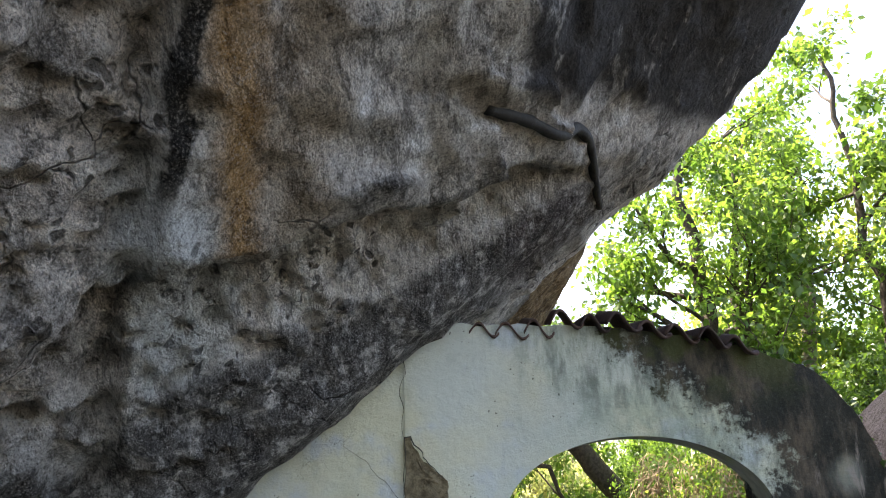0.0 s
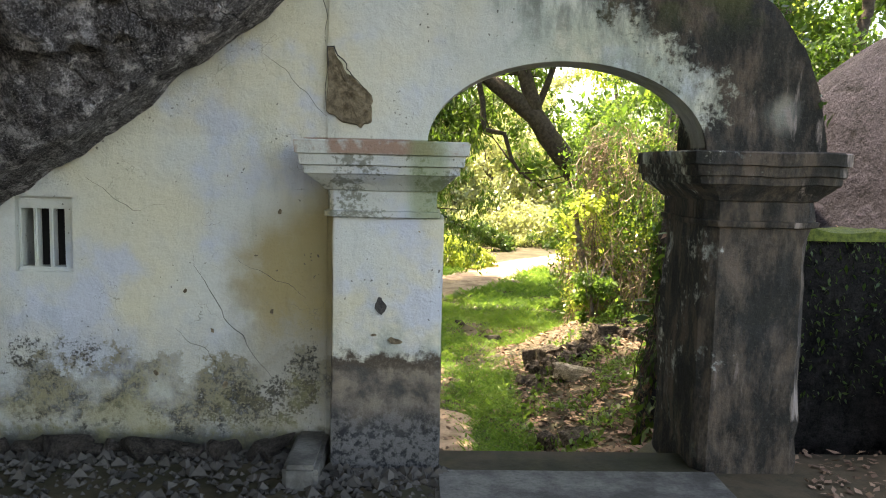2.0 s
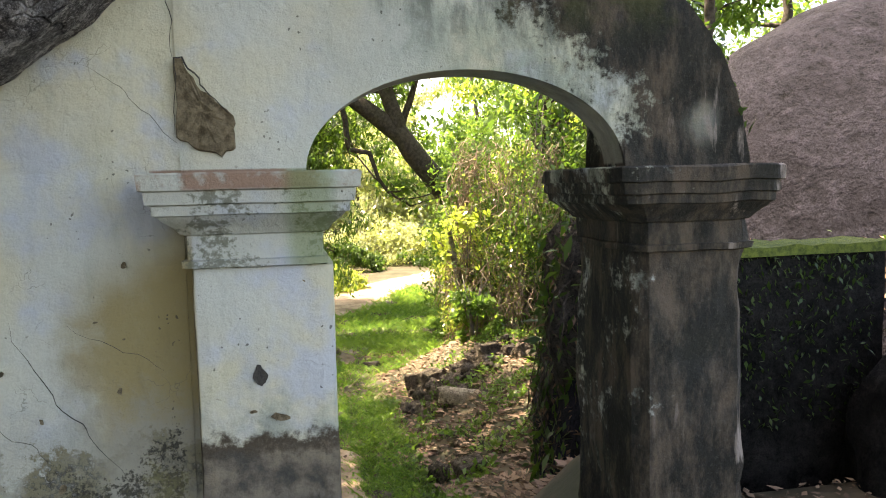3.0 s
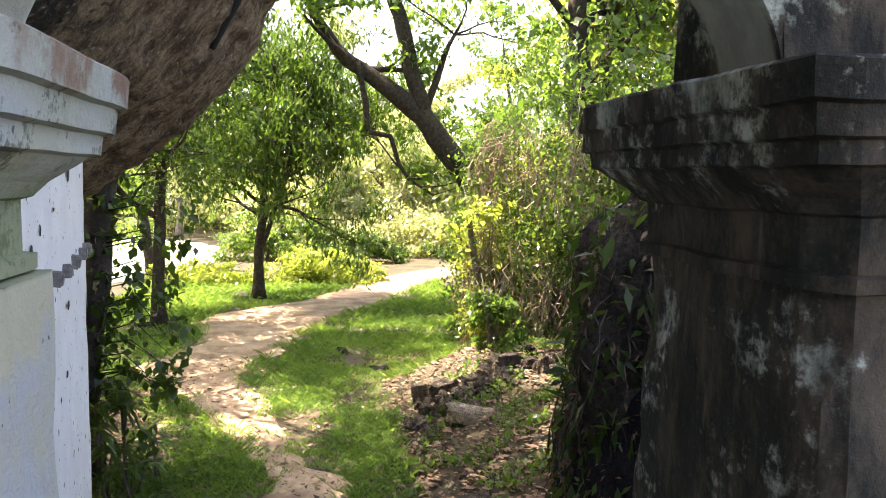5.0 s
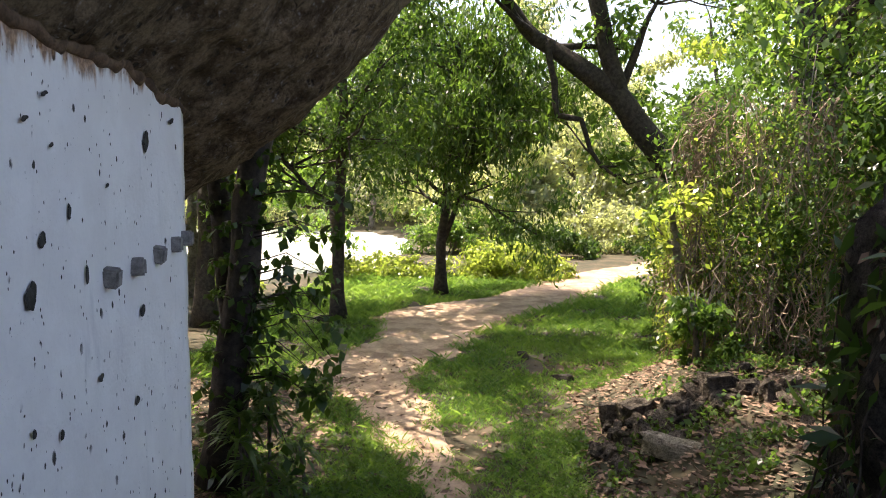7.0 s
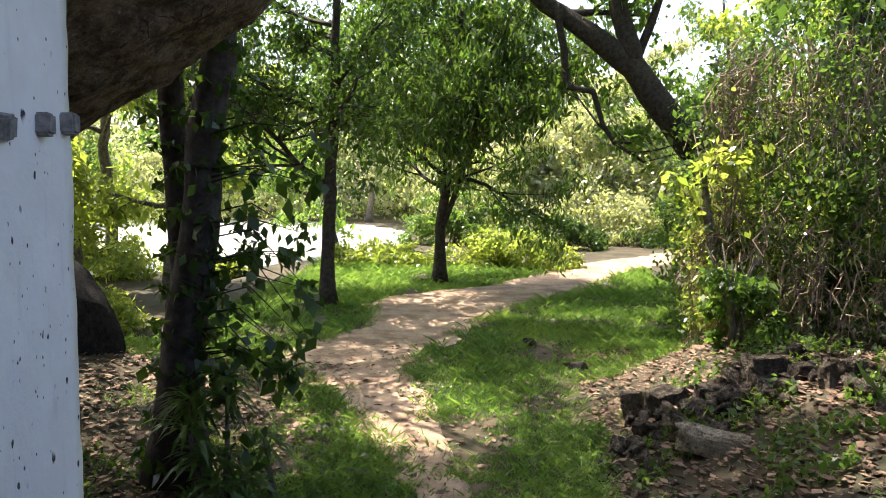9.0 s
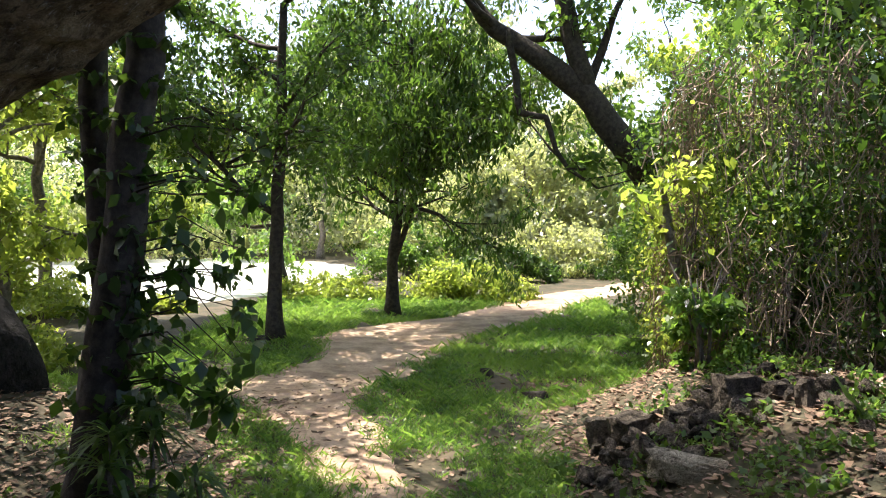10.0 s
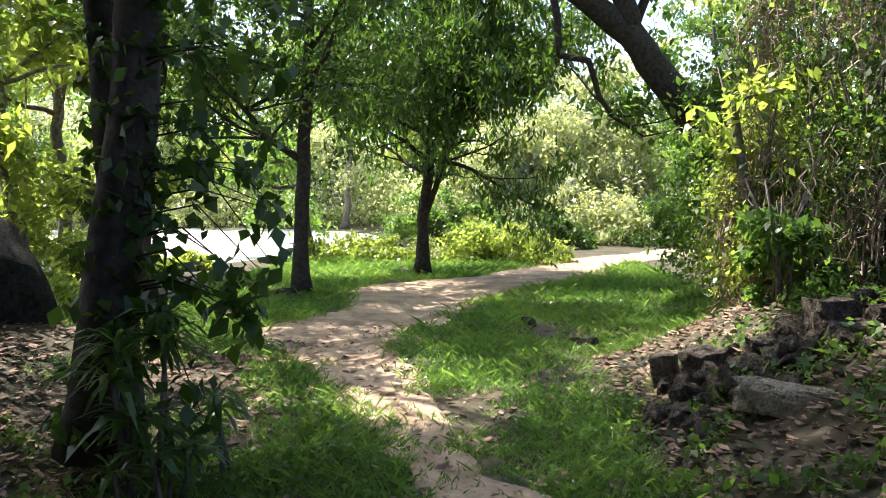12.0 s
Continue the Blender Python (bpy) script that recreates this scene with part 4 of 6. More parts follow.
def build_white_wall():
    d = (WALL_B - WALL_A)
    length, t = d.length, d.normalized()
    nrm = Vector((t.y, -t.x))
    V, F, nu, nz = [], [], 60, 36
    for thick in (0.0, 0.45):
        for i in range(nu + 1):
            u = length * i / nu
            for k in range(nz + 1):
                z = -2.1 + (1.98 + 0.03 * noise.noise((u * 4, 0, 0)) + 2.1) * k / nz
                p = WALL_A + t * u - nrm * thick
                b = 0.012 * noise.noise((u * 3, z * 3, thick)) + 0.006 * noise.noise((u * 11, z * 11, thick))
                edge = 0.02 * noise.noise((z * 7, 0, 3)) + 0.012 * noise.noise((z * 23, 0, 3)) if i == nu else 0
                V.append((p.x + nrm.x * b + t.x * edge, p.y + nrm.y * b + t.y * edge, z))
    m, half = nz + 1, (nu + 1) * (nz + 1)
    for i in range(nu):
        for k in range(nz):
            a = i * m + k
            F.append((a, a + m, a + m + 1, a + 1))
            F.append((half + a, half + a + 1, half + a + m + 1, half + a + m))
        F.append((i * m + nz, (i + 1) * m + nz, half + (i + 1) * m + nz, half + i * m + nz))
    for k in range(nz):
        for i in (0, nu):
            a = i * m + k
            q = (a, a + 1, half + a + 1, half + a)
            F.append(q if i == 0 else q[::-1])
    tagged(part("wall_white", mesh_of("wall_white", V, F, WHITE, True)), "chipped whitewashed wall wedged beneath a boulder", "wall", kind="structure")
    # timber stubs
    for k, (u, z) in enumerate(((9.55, 0.56), (9.98, 0.57), (10.42, 0.60), (10.82, 0.63), (11.12, 0.65))):
        f = (u - WALL_A.y) / (WALL_B.y - WALL_A.y)
        p = WALL_A + d * f
        bm = bmesh.new()
        bmesh.ops.create_cube(bm, size=1.0)
        for v in bm.verts:
            v.co = Vector((v.co.x * 0.11, v.co.y * 0.09, v.co.z * 0.115))
        bmesh.ops.bevel(bm, geom=bm.edges[:], offset=0.014, segments=2, affect="EDGES")
        ob = part("timber_stub", bm_mesh("timber_stub", bm, WOOD))
        ob.matrix_world = pose(p.x + 0.02, p.y, z, random.Random(k).uniform(-12, 12), random.Random(k).uniform(-6, 10), math.degrees(math.atan2(t.y, t.x)) - 90)
        tagged(ob, "weathered grey timber stub set in a white wall", "timber stub", "timber stubs in the wall")


build_white_wall()


def build_wall_chips():
    """Larger chips knocked out of the whitewash: place along the wall, height, half width, half height."""
    t = (WALL_B - WALL_A).normalized()
    nrm = Vector((t.y, -t.x))
    for k, (u, z, a, b) in enumerate(((3.76, 0.85, 0.04, 0.033), (3.62, 0.61, 0.062, 0.061), (5.32, 1.37, 0.053, 0.06), (3.64, 1.41, 0.031, 0.014), (4.4, 0.02, 0.029, 0.024), (4.07, 0.97, 0.017, 0.044), (4.97, -0.28, 0.036, 0.023), (3.87, -0.13, 0.02, 0.024), (3.58, -0.03, 0.017, 0.021), (5.14, 0.27, 0.038, 0.039), (4.6, 1.09, 0.025, 0.012), (3.9, 1.3, 0.019, 0.012), (3.85, 1.54, 0.034, 0.012), (4.26, 0.61, 0.018, 0.05), (5.91, 1.53, 0.04, 0.02))):
        bm = bmesh.new()
        rings = []
        for scale, lift in ((1.0, 0.012), (0.8, 0.019), (0.35, 0.016)):
            ring = []
            for i in range(14):
                w = 2 * math.pi * i / 14
                r = scale * (1 + 0.55 * noise.noise((math.cos(w) * 1.4, math.sin(w) * 1.4, k * 3.1)))
                q = WALL_A + t * (u + a * r * math.cos(w)) + nrm * lift
                ring.append(bm.verts.new((q.x, q.y, z + b * r * math.sin(w) + 0.3 * a * math.cos(w))))
            rings.append(ring)
        for r0, r1 in zip(rings, rings[1:]):
            for i in range(14):
                bm.faces.new((r0[i], r0[(i + 1) % 14], r1[(i + 1) % 14], r1[i]))
        bm.faces.new(rings[-1])
        bmesh.ops.recalc_face_normals(bm, faces=bm.faces[:])
        part("chip", bm_mesh("chip", bm, CRACK), bpy.data.objects["wall_white"], "dark chip in whitewash")


build_wall_chips()


# ---- marks on rock and plaster ----
def underside(x, y, tree_of):
    """The place on the rock straight above (x, y)."""
    hit = tree_of.ray_cast(Vector((x, y, 0.3)), Vector((0, 0, 1)))
    return hit[0], hit[1]


def build_drip_lines():
    ob = bpy.data.objects["overhanging_boulder"]
    bvh = BVHTree.FromPolygons([v.co for v in ob.data.vertices], [p.vertices for p in ob.data.polygons])
    for pts, half in (([(0.19, 3.11), (0.34, 3.24), (0.51, 3.45), (0.67, 3.66), (0.78, 3.90), (0.84, 4.15), (0.89, 4.4), (0.95, 4.6)], 0.032),
                      ([(0.30, 8.8), (0.38, 9.6), (0.38, 10.3), (0.30, 10.85), (0.18, 11.12), (0.02, 11.25), (-0.18, 11.4)], 0.055)):
        line = []
        for a, b in zip(pts, pts[1:]):
            line += [(a[0] + (b[0] - a[0]) * k / 6, a[1] + (b[1] - a[1]) * k / 6) for k in range(6)]
        V, F, radii, mids = [], [], [], []
        for i, (x, y) in enumerate(line):
            p, nrm = underside(x + 0.015 * noise.noise((x * 9, y * 9, 1)), y, bvh)
            if p is None:
                continue
            mids.append(p)
            t = i / (len(line) - 1)
            radii.append(half * (0.75 + 0.25 * math.sin(math.pi * min(1, t * 1.1 + 0.05))) * (1 + 0.25 * noise.noise((x * 12, y * 12, 4))))
        for _ in range(4):
            mids = [mids[0]] + [(a + b * 2 + c) / 4 for a, b, c in zip(mids, mids[1:], mids[2:])] + [mids[-1]]
        tube(V, F, mids, radii, 8)
        tagged(part("drip_ledge", mesh_of("drip_ledge", V, F, TAR, True)), "black tarred drip ledge on a boulder", "drip ledge", "drip ledges")


def flat_patch(name, outline, y, material, parent=None, depth=0.006, seed=0):
    """A thin uneven patch on the wall from an (x, z) outline."""
    bm = bmesh.new()
    fine = []
    for (a, b), (c, d) in zip(outline, outline[1:] + outline[:1]):
        for k in range(5):
            u = k / 5
            x, z = a + (c - a) * u, b + (d - b) * u
            fine.append((x + 0.012 * noise.noise((x * 30, z * 30, seed)), z + 0.012 * noise.noise((x * 30, z * 30, seed + 5))))
    cx, cz = sum(p[0] for p in fine) / len(fine), sum(p[1] for p in fine) / len(fine)
    rings = []
    for f, lift in ((1.0, 0.0), (0.97, 1.0), (0.7, 0.7), (0.4, 1.1), (0.15, 0.6)):
        rings.append([bm.verts.new((cx + (x - cx) * f, y - depth * (lift + (0.7 * noise.noise((x * 20, z * 20, f * 9)) if f < 0.97 else 0)), cz + (z - cz) * f)) for x, z in fine])
    m = len(fine)
    for r0, r1 in zip(rings, rings[1:]):
        for k in range(m):
            j = (k + 1) % m
            bm.faces.new((r0[k], r0[j], r1[j], r1[k]))
    bm.faces.new(rings[-1])
    bmesh.ops.recalc_face_normals(bm, faces=bm.faces[:])
    return part(name, bm_mesh(name, bm, material), parent)


def crack(points, y, width, parent, seed):
    """A thin dark strip along (x, z) points, for cracks and a patch's shaded rim."""
    V, F, line = [], [], []
    for a, b in zip(points, points[1:]):
        line += [(a[0] + (b[0] - a[0]) * k / 5, a[1] + (b[1] - a[1]) * k / 5) for k in range(5)]
    line.append(points[-1])
    for i, (x, z) in enumerate(line):
        t = i / (len(line) - 1)
        w = 0.45 * width * (0.25 + 0.75 * math.sin(math.pi * t)) * (1 + 0.5 * noise.noise((x * 20, z * 20, seed)))
        x += 0.03 * noise.noise((x * 9, z * 9, seed)) + 0.008 * noise.noise((x * 40, z * 40, seed))
        z += 0.03 * noise.noise((x * 9, z * 9, seed + 3))
        V += [(x - w * 0.7, y, z - w * 0.7), (x + w * 0.7, y, z + w * 0.7)]
    for i in range(len(line) - 1):
        F.append((2 * i, 2 * i + 1, 2 * i + 3, 2 * i + 2))
    part("crack", mesh_of("crack", V, F, CRACK), parent)


def build_mortar_seam():
    """Lumpy mud mortar where the white wall meets the rock."""
    ob = bpy.data.objects["overhanging_boulder"]
    bvh = BVHTree.FromPolygons([v.co for v in ob.data.vertices], [p.vertices for p in ob.data.polygons])
    mids, radii = [], []
    for k in range(90):
        p = WALL_A + (WALL_B - WALL_A) * (k / 89)
        hit = bvh.ray_cast(Vector((p.x + 0.01, p.y, 0.3)), Vector((0, 0, 1)))[0]
        if hit is not None:
            mids.append(Vector((hit.x - 0.03, hit.y, min(hit.z, 2.02) - 0.01 + 0.02 * noise.noise((k * 0.5, 0, 0)))))
            radii.append(0.05 + 0.03 * noise.noise((k * 0.6, 3, 0)) + 0.025 * noise.noise((k * 1.9, 5, 0)))
    V, F = [], []
    tube(V, F, mids, radii, 12)
    part("mortar_seam", mesh_of("mortar_seam", V, F, MUD, True), bpy.data.objects["wall_white"], "crumbling brown mud mortar")


build_drip_lines()
build_mortar_seam()
ARCH_WALL, ROOM_WALL = bpy.data.objects["wall_arch"], bpy.data.objects["wall_room"]
SCAR = [(-0.255, 2.03), (-0.225, 2.02), (-0.16, 1.90), (-0.09, 1.85), (-0.035, 1.80), (-0.035, 1.68), (-0.09, 1.64), (-0.19, 1.67), (-0.255, 1.72)]
tagged(flat_patch("bare_patch", SCAR, FRONT - 0.012, BRICK, ARCH_WALL, 0.012, 3), "patch of bare brown brick and earth")
# dark rim painted along the bare patch's edge so that it looks recessed
crack([(-0.258, 1.72), (-0.262, 1.85), (-0.256, 2.03), (-0.225, 2.03), (-0.16, 1.91), (-0.09, 1.86), (-0.03, 1.81)], FRONT - 0.026, 0.007, ARCH_WALL, 4)
crack([(-0.25, 2.03), (-0.262, 2.2), (-0.25, 2.4), (-0.262, 2.58)], FRONT - 0.014, 0.006, ARCH_WALL, 1)
for k, (pts, w) in enumerate((([(-0.62, 2.02), (-0.50, 1.95), (-0.40, 1.86), (-0.30, 1.74), (-0.26, 1.70)], 0.0025), ([(-0.92, 1.02), (-0.86, 0.86), (-0.72, 0.66), (-0.62, 0.52), (-0.52, 0.36)], 0.004),
                              ([(-1.42, 1.38), (-1.30, 1.28), (-1.20, 1.22), (-1.05, 1.25)], 0.0025), ([(-0.70, 0.98), (-0.50, 0.88), (-0.36, 0.80)], 0.0025), ([(-1.0, 0.62), (-0.86, 0.52), (-0.78, 0.44)], 0.003))):
    crack(pts, 4.283, w, ROOM_WALL, 10 + k)
for k, (x, z, s) in enumerate(((-0.82, 0.62, 0.010), (-0.76, 0.34, 0.012), (-0.6, 1.0, 0.008), (-0.95, 0.82, 0.008), (-0.48, 1.22, 0.008), (-0.52, 0.72, 0.01), (-1.1, 0.4, 0.012))):
    out = [(x + s * math.cos(a) * (1 + 0.5 * noise.noise((a, k, 0))), z + 1.4 * s * math.sin(a) * (1 + 0.5 * noise.noise((a, k, 3)))) for a in np.linspace(0, 5.6, 9)]
    flat_patch("flaked_patch", out, 4.290, BRICK, ROOM_WALL, 0.004, k)
PIER = bpy.data.objects["gate_pier"]
for k, (x, z, s) in enumerate(((0.03, 0.80, 0.028), (0.0, 0.66, 0.014), (0.10, 0.63, 0.035), (0.21, 1.16, 0.008))):
    out = [(x + s * math.cos(a) * (1 + 0.5 * noise.noise((a, k, 7))), z + (1.5 if k == 0 else 0.5) * s * math.sin(a)) for a in np.linspace(0, 5.6, 9)]
    ob = flat_patch("chip", out, 4.052, CRACK if k == 0 else BRICK, PIER, 0.003, k)
    ob.location = -PIER.location


# ---- boulders and low wall beside the gate ----
def boulder(label, at, size, material, seed, rough=0.12, level=5, name="boulder"):
    ob = part(name, boulder_mesh(name, size, material, seed, rough, level))
    ob.location = at
    return tagged(ob, label, "boulder", "boulders")


boulder("great domed purplish-grey boulder beside the gate", (8.4, 9.5, -1.8), (5.4, 3.6, 5.6), BOULDER, 3, 0.03, 6)
boulder("dark rock draped with dry leaves and roots", (4.32, 9.5, -1.1), (1.3, 1.3, 2.5), DARKROCK, 5, 0.17)
boulder("dark rounded mossy boulder on leaf litter", (-6.95, 19.6, -2.6), (1.45, 1.3, 1.6), BLACKWALL, 7, 0.05)


def build_low_wall():
    xs = list(np.linspace(1.93, 3.3, 16))
    V, F = wall_strip(xs, lambda x: -0.3, lambda x: 1.12 + 0.02 * noise.noise((x * 5, 0, 0)), 4.66, 5.0, 10, 0.03)
    tagged(part("wall_low", mesh_of("wall_low", V, F, BLACKWALL)), "low black wall with trailing roots, shade in its colour", "wall", kind="structure")
    V, F = wall_strip(xs, lambda x: 1.10, lambda x: 1.15 + 0.03 * noise.noise((x * 9, 0, 0)), 4.64, 5.02, 3, 0.03)
    tagged(part("moss_cap", mesh_of("moss_cap", V, F, MOSS)), "bright green moss along the top of a low wall", "moss", kind="stuff")
    boulder("dark boulder against the low wall, shade in its colour", (4.1, 4.4, 0.0), (1.1, 0.9, 1.1), BLACKWALL, 11, 0.1, 4)


build_low_wall()


def build_slab():
    bm = bmesh.new()
    bmesh.ops.create_cube(bm, size=1.0)
    for v in bm.verts:
        v.co = Vector((0.98 + v.co.x * 1.36, 3.5 + v.co.y * 1.0, -0.05 + v.co.z * 0.16))
    bmesh.ops.bevel(bm, geom=bm.edges[:], offset=0.02, segments=2, affect="EDGES")
    tagged(part("threshold", bm_mesh("threshold", bm, CONCRETE)), "worn grey concrete threshold slab", "slab", kind="structure")


build_slab()


def build_floor_rubble():
    """Loose grit at the foot of the room's wall and the pier, with a low kerb."""
    rnd = random.Random(12)
    V, F = [], []
    for k in range(3200):
        x, y = rnd.uniform(-2.8, 0.35), 4.28 - abs(rnd.gauss(0, 0.14 if k < 900 else 0.6))
        if x > -0.25:
            y = 4.02 - abs(rnd.gauss(0, 0.12 if k < 1800 else 0.3))
        s, k = rnd.uniform(0.008, 0.05) * (1 if rnd.random() < 0.25 else 0.5), len(V)
        w = rnd.uniform(0, 6.28)
        for dx, dy, dz in ((1, 0, 0), (-0.5, 0.8, 0), (-0.5, -0.8, 0), (0.1, 0.1, 0.8), (0, 0, -0.6)):
            V.append((x + s * (dx * math.cos(w) - dy * math.sin(w)), y + s * (dx * math.sin(w) + dy * math.cos(w)), s * 0.3 + s * dz * rnd.uniform(0.6, 1.2)))
        F += [(k, k + 1, k + 3), (k + 1, k + 2, k + 3), (k + 2, k, k + 3), (k + 1, k, k + 4), (k + 2, k + 1, k + 4), (k, k + 2, k + 4)]
    tagged(part("rubble_grit", mesh_of("rubble_grit", V, F, GRIT)), "loose grit and plaster crumbs", "grit", kind="stuff")
    bm = bmesh.new()
    bmesh.ops.create_cube(bm, size=1.0)
    for v in bm.verts:
        v.co = Vector((-0.31 + v.co.x * 0.16, 4.04 + v.co.y * 0.5, 0.03 + v.co.z * 0.16))
    bmesh.ops.bevel(bm, geom=bm.edges[:], offset=0.02, segments=2, affect="EDGES")
    tagged(part("kerb", bm_mesh("kerb", bm, CONCRETE)), "short dirty concrete kerb beside a pier", "kerb", kind="structure")


build_floor_rubble()


def build_wall_ferns():
    rng = np.random.default_rng(31)
    p = np.stack([rng.uniform(2.12, 3.2, 800), np.full(800, 4.64), 1.1 - 0.9 * rng.random(800) ** 1.6], 1)
    V, F = leaf_arrays(p, 0.032, rng, 2.6, 0.7)
    tagged(part("wall_ferns", mesh_of("wall_ferns", V, F, LEAF_DARK)), "small dark ferns on a low wall", "fern", kind="stuff")


build_wall_ferns()


def build_wall_moss():
    """Tufts along the ruined shoulder of the arch wall, and a white shard on the pier's cap."""
    rng = np.random.default_rng(33)
    xs = rng.uniform(1.35, 2.24, 900)
    p = np.array([(x, rng.uniform(FRONT - 0.02, BACK + 0.2), ramp(ROOF_LINE, x) + 0.01) for x in xs])
    V, F = leaf_arrays(p, 0.045, rng, 2.2, -0.1)
    tagged(part("wall_moss", mesh_of("wall_moss", V, F, LEAF_DARK)), "moss and weeds on a ruined wall top", "moss", kind="stuff")
    V, F = [], []
    for j, x in enumerate((0.0, 0.035, 0.07)):
        for k in range(6):
            a = 0.5 + 2.1 * k / 5
            V.append((1.88 + x, 4.33 + 0.03 * math.cos(a), 1.555 + 0.02 * math.sin(a) + 0.006 * j))
    F = [(j * 6 + k, j * 6 + k + 1, (j + 1) * 6 + k + 1, (j + 1) * 6 + k) for j in range(2) for k in range(5)]
    shard = part("shard", mesh_of("shard", V, F, WHITE, True))
    m = shard.modifiers.new("thickness", "SOLIDIFY")
    m.thickness = 0.006
    tagged(shard, "small curved white shard on a pier's cap", "shard")


build_wall_moss()

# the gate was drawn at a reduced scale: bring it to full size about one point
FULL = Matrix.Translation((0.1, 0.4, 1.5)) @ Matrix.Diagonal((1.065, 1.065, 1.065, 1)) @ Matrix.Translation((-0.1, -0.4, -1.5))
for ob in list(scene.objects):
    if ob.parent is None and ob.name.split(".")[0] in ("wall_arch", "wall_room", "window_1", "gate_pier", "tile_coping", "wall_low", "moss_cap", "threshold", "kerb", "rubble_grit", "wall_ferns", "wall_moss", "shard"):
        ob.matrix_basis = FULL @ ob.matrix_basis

# ---- trees ----
Z0 = -3.35


def clumped(x, y, z):
    """Crowns that gather in clumps with open gaps between."""
    return noise.noise((x * 0.75, y * 0.75, z * 0.75)) > 0.02


# its last extra stem is added, high above the view, to shade the heap
tree("dark leaning forked tree wrapped in climbers", [(-2.75, 15.7, -3.15, 0.27), (-2.6, 15.7, -1.6, 0.25), (-2.42, 15.7, -0.3, 0.22), (-2.3, 15.8, 1.2, 0.2), (-2.15, 15.9, 3.2, 0.18), (-1.8, 16, 6.5, 0.12)], BARK, LEAF_MID, 10, 0.15, 38, 0.5, 11,
     0.72, 3.4, wobble=0.1, seen=clumped, extra=([(-2.6, 15.9, -1.6, 0.17), (-2.95, 16.3, 0.5, 0.16), (-3.1, 16.4, 3.0, 0.13), (-3.4, 16.5, 6, 0.1)], [(-2.15, 15.9, 3.2, 0.13), (-1.9, 16.6, 5.6, 0.11), (-1.3, 17.3, 7.2, 0.09), (-0.7, 17.7, 8.0, 0.05)]))
tree("straight dark young tree beside the path", [(-3.9, 28.7, Z0, 0.19), (-3.86, 28.7, -1, 0.18), (-3.75, 28.7, 1.5, 0.16), (-3.6, 28.7, 5.5, 0.1)], BARK, LEAF_DEEP, 12, 0.16, 11, 0.5, 12, 0.42, 3.2, wobble=0.06,
     extra=([(-3.88, 28.7, 0.0, 0.1), (-4.6, 28.6, 0.5, 0.08), (-5.6, 28.5, 1.6, 0.05)],))
tree("dense dark-leaved tree with drooping foliage beside a pond", [(-1.22, 33.9, Z0, 0.2), (-1.2, 33.9, -1.6, 0.18), (-1.05, 33.9, -0.2, 0.15), (-0.6, 34, 4.5, 0.1), (-0.4, 34, 7, 0.05)], BARK, LEAF_DEEP, 26, 0.25, 10, 0.55, 13, 0.3, 3.2, long=3.4, droop=0.8, wobble=0.08,
     extra=([(-1.1, 33.9, -1.4, 0.1), (-0.4, 33.8, 0.6, 0.08), (0.9, 33.7, 4.5, 0.05)],))
tree("big leaning dark tree with forked limbs", [(8.9, 31.2, Z0, 0.52), (7.6, 31.0, -0.4, 0.46), (5.67, 30.40, 1.94, 0.42), (4.55, 30.40, 3.43, 0.38), (3.17, 30.40, 4.42, 0.28), (2.02, 30.40, 5.17, 0.24), (1.06, 30.40, 6.31, 0.18), (0.11, 30.40, 8.02, 0.08)], BARK, LEAF_MID, 5, 0.24, 9, 0.55, 14, 0.75, 3.2, wobble=0.12,
     extra=([(4.55, 30.40, 3.43, 0.30), (4.13, 30.40, 5.00, 0.27), (3.75, 30.40, 6.73, 0.25), (2.88, 30.40, 8.84, 0.23), (2.20, 30.40, 10.38, 0.20), (1.24, 30.40, 13.27, 0.10)], [(4.62, 30.50, 3.57, 0.15), (5.11, 30.50, 5.02, 0.11), (5.80, 30.50, 6.58, 0.05)], [(2.40, 30.20, 5.14, 0.11), (2.58, 30.20, 3.39, 0.10), (2.69, 30.20, 2.83, 0.09), (3.47, 30.20, 2.69, 0.09), (3.74, 30.20, 1.77, 0.07), (4.09, 30.20, 1.26, 0.06), (4.91, 30.20, 0.71, 0.03)]))
tree("tall twin dark trunks hung with climbers", [(8.2, 24, -2.6, 0.3), (8.0, 24, 2, 0.28), (7.8, 24, 7, 0.24), (7.4, 24, 13, 0.12)], BARK, LEAF_MID, 11, 0.22, 14, 0.7, 15, 0.35, 3.2,
     extra=([(8.6, 24.2, 2.0, 0.2), (8.9, 24.2, 7, 0.18), (9.3, 24, 12, 0.1)],))
tree("straight pale-barked tree among the bushes", [(12.2, 27, -2.8, 0.26), (12.1, 27, 4, 0.25), (12.2, 27, 12, 0.18)], BARK2, LEAF_SUN, 12, 0.22, 18, 0.8, 16, 0.4, 3.2)

# two trees added to dapple the path; their crowns stay out of view
tree("added tall tree behind a boulder, casting shade from out of view", [(-10.6, 24, -2.9, 0.26), (-10, 23.8, 1, 0.23), (-8.4, 23.4, 5, 0.18), (-6.5, 22.6, 9.5, 0.1)], BARK, LEAF_MID, 16, 0.15, 34, 0.5, 51, 0.62, 5.0, seen=clumped)
tree("added tall tree beside a pond, its unseen crown casting shade", [(-7.6, 27.5, -3.3, 0.3), (-7.3, 27.5, 1, 0.26), (-6.4, 27.3, 5.5, 0.2), (-5.0, 27, 10, 0.1)], BARK, LEAF_MID, 16, 0.15, 28, 0.5, 52, 0.62, 5.0, seen=clumped)

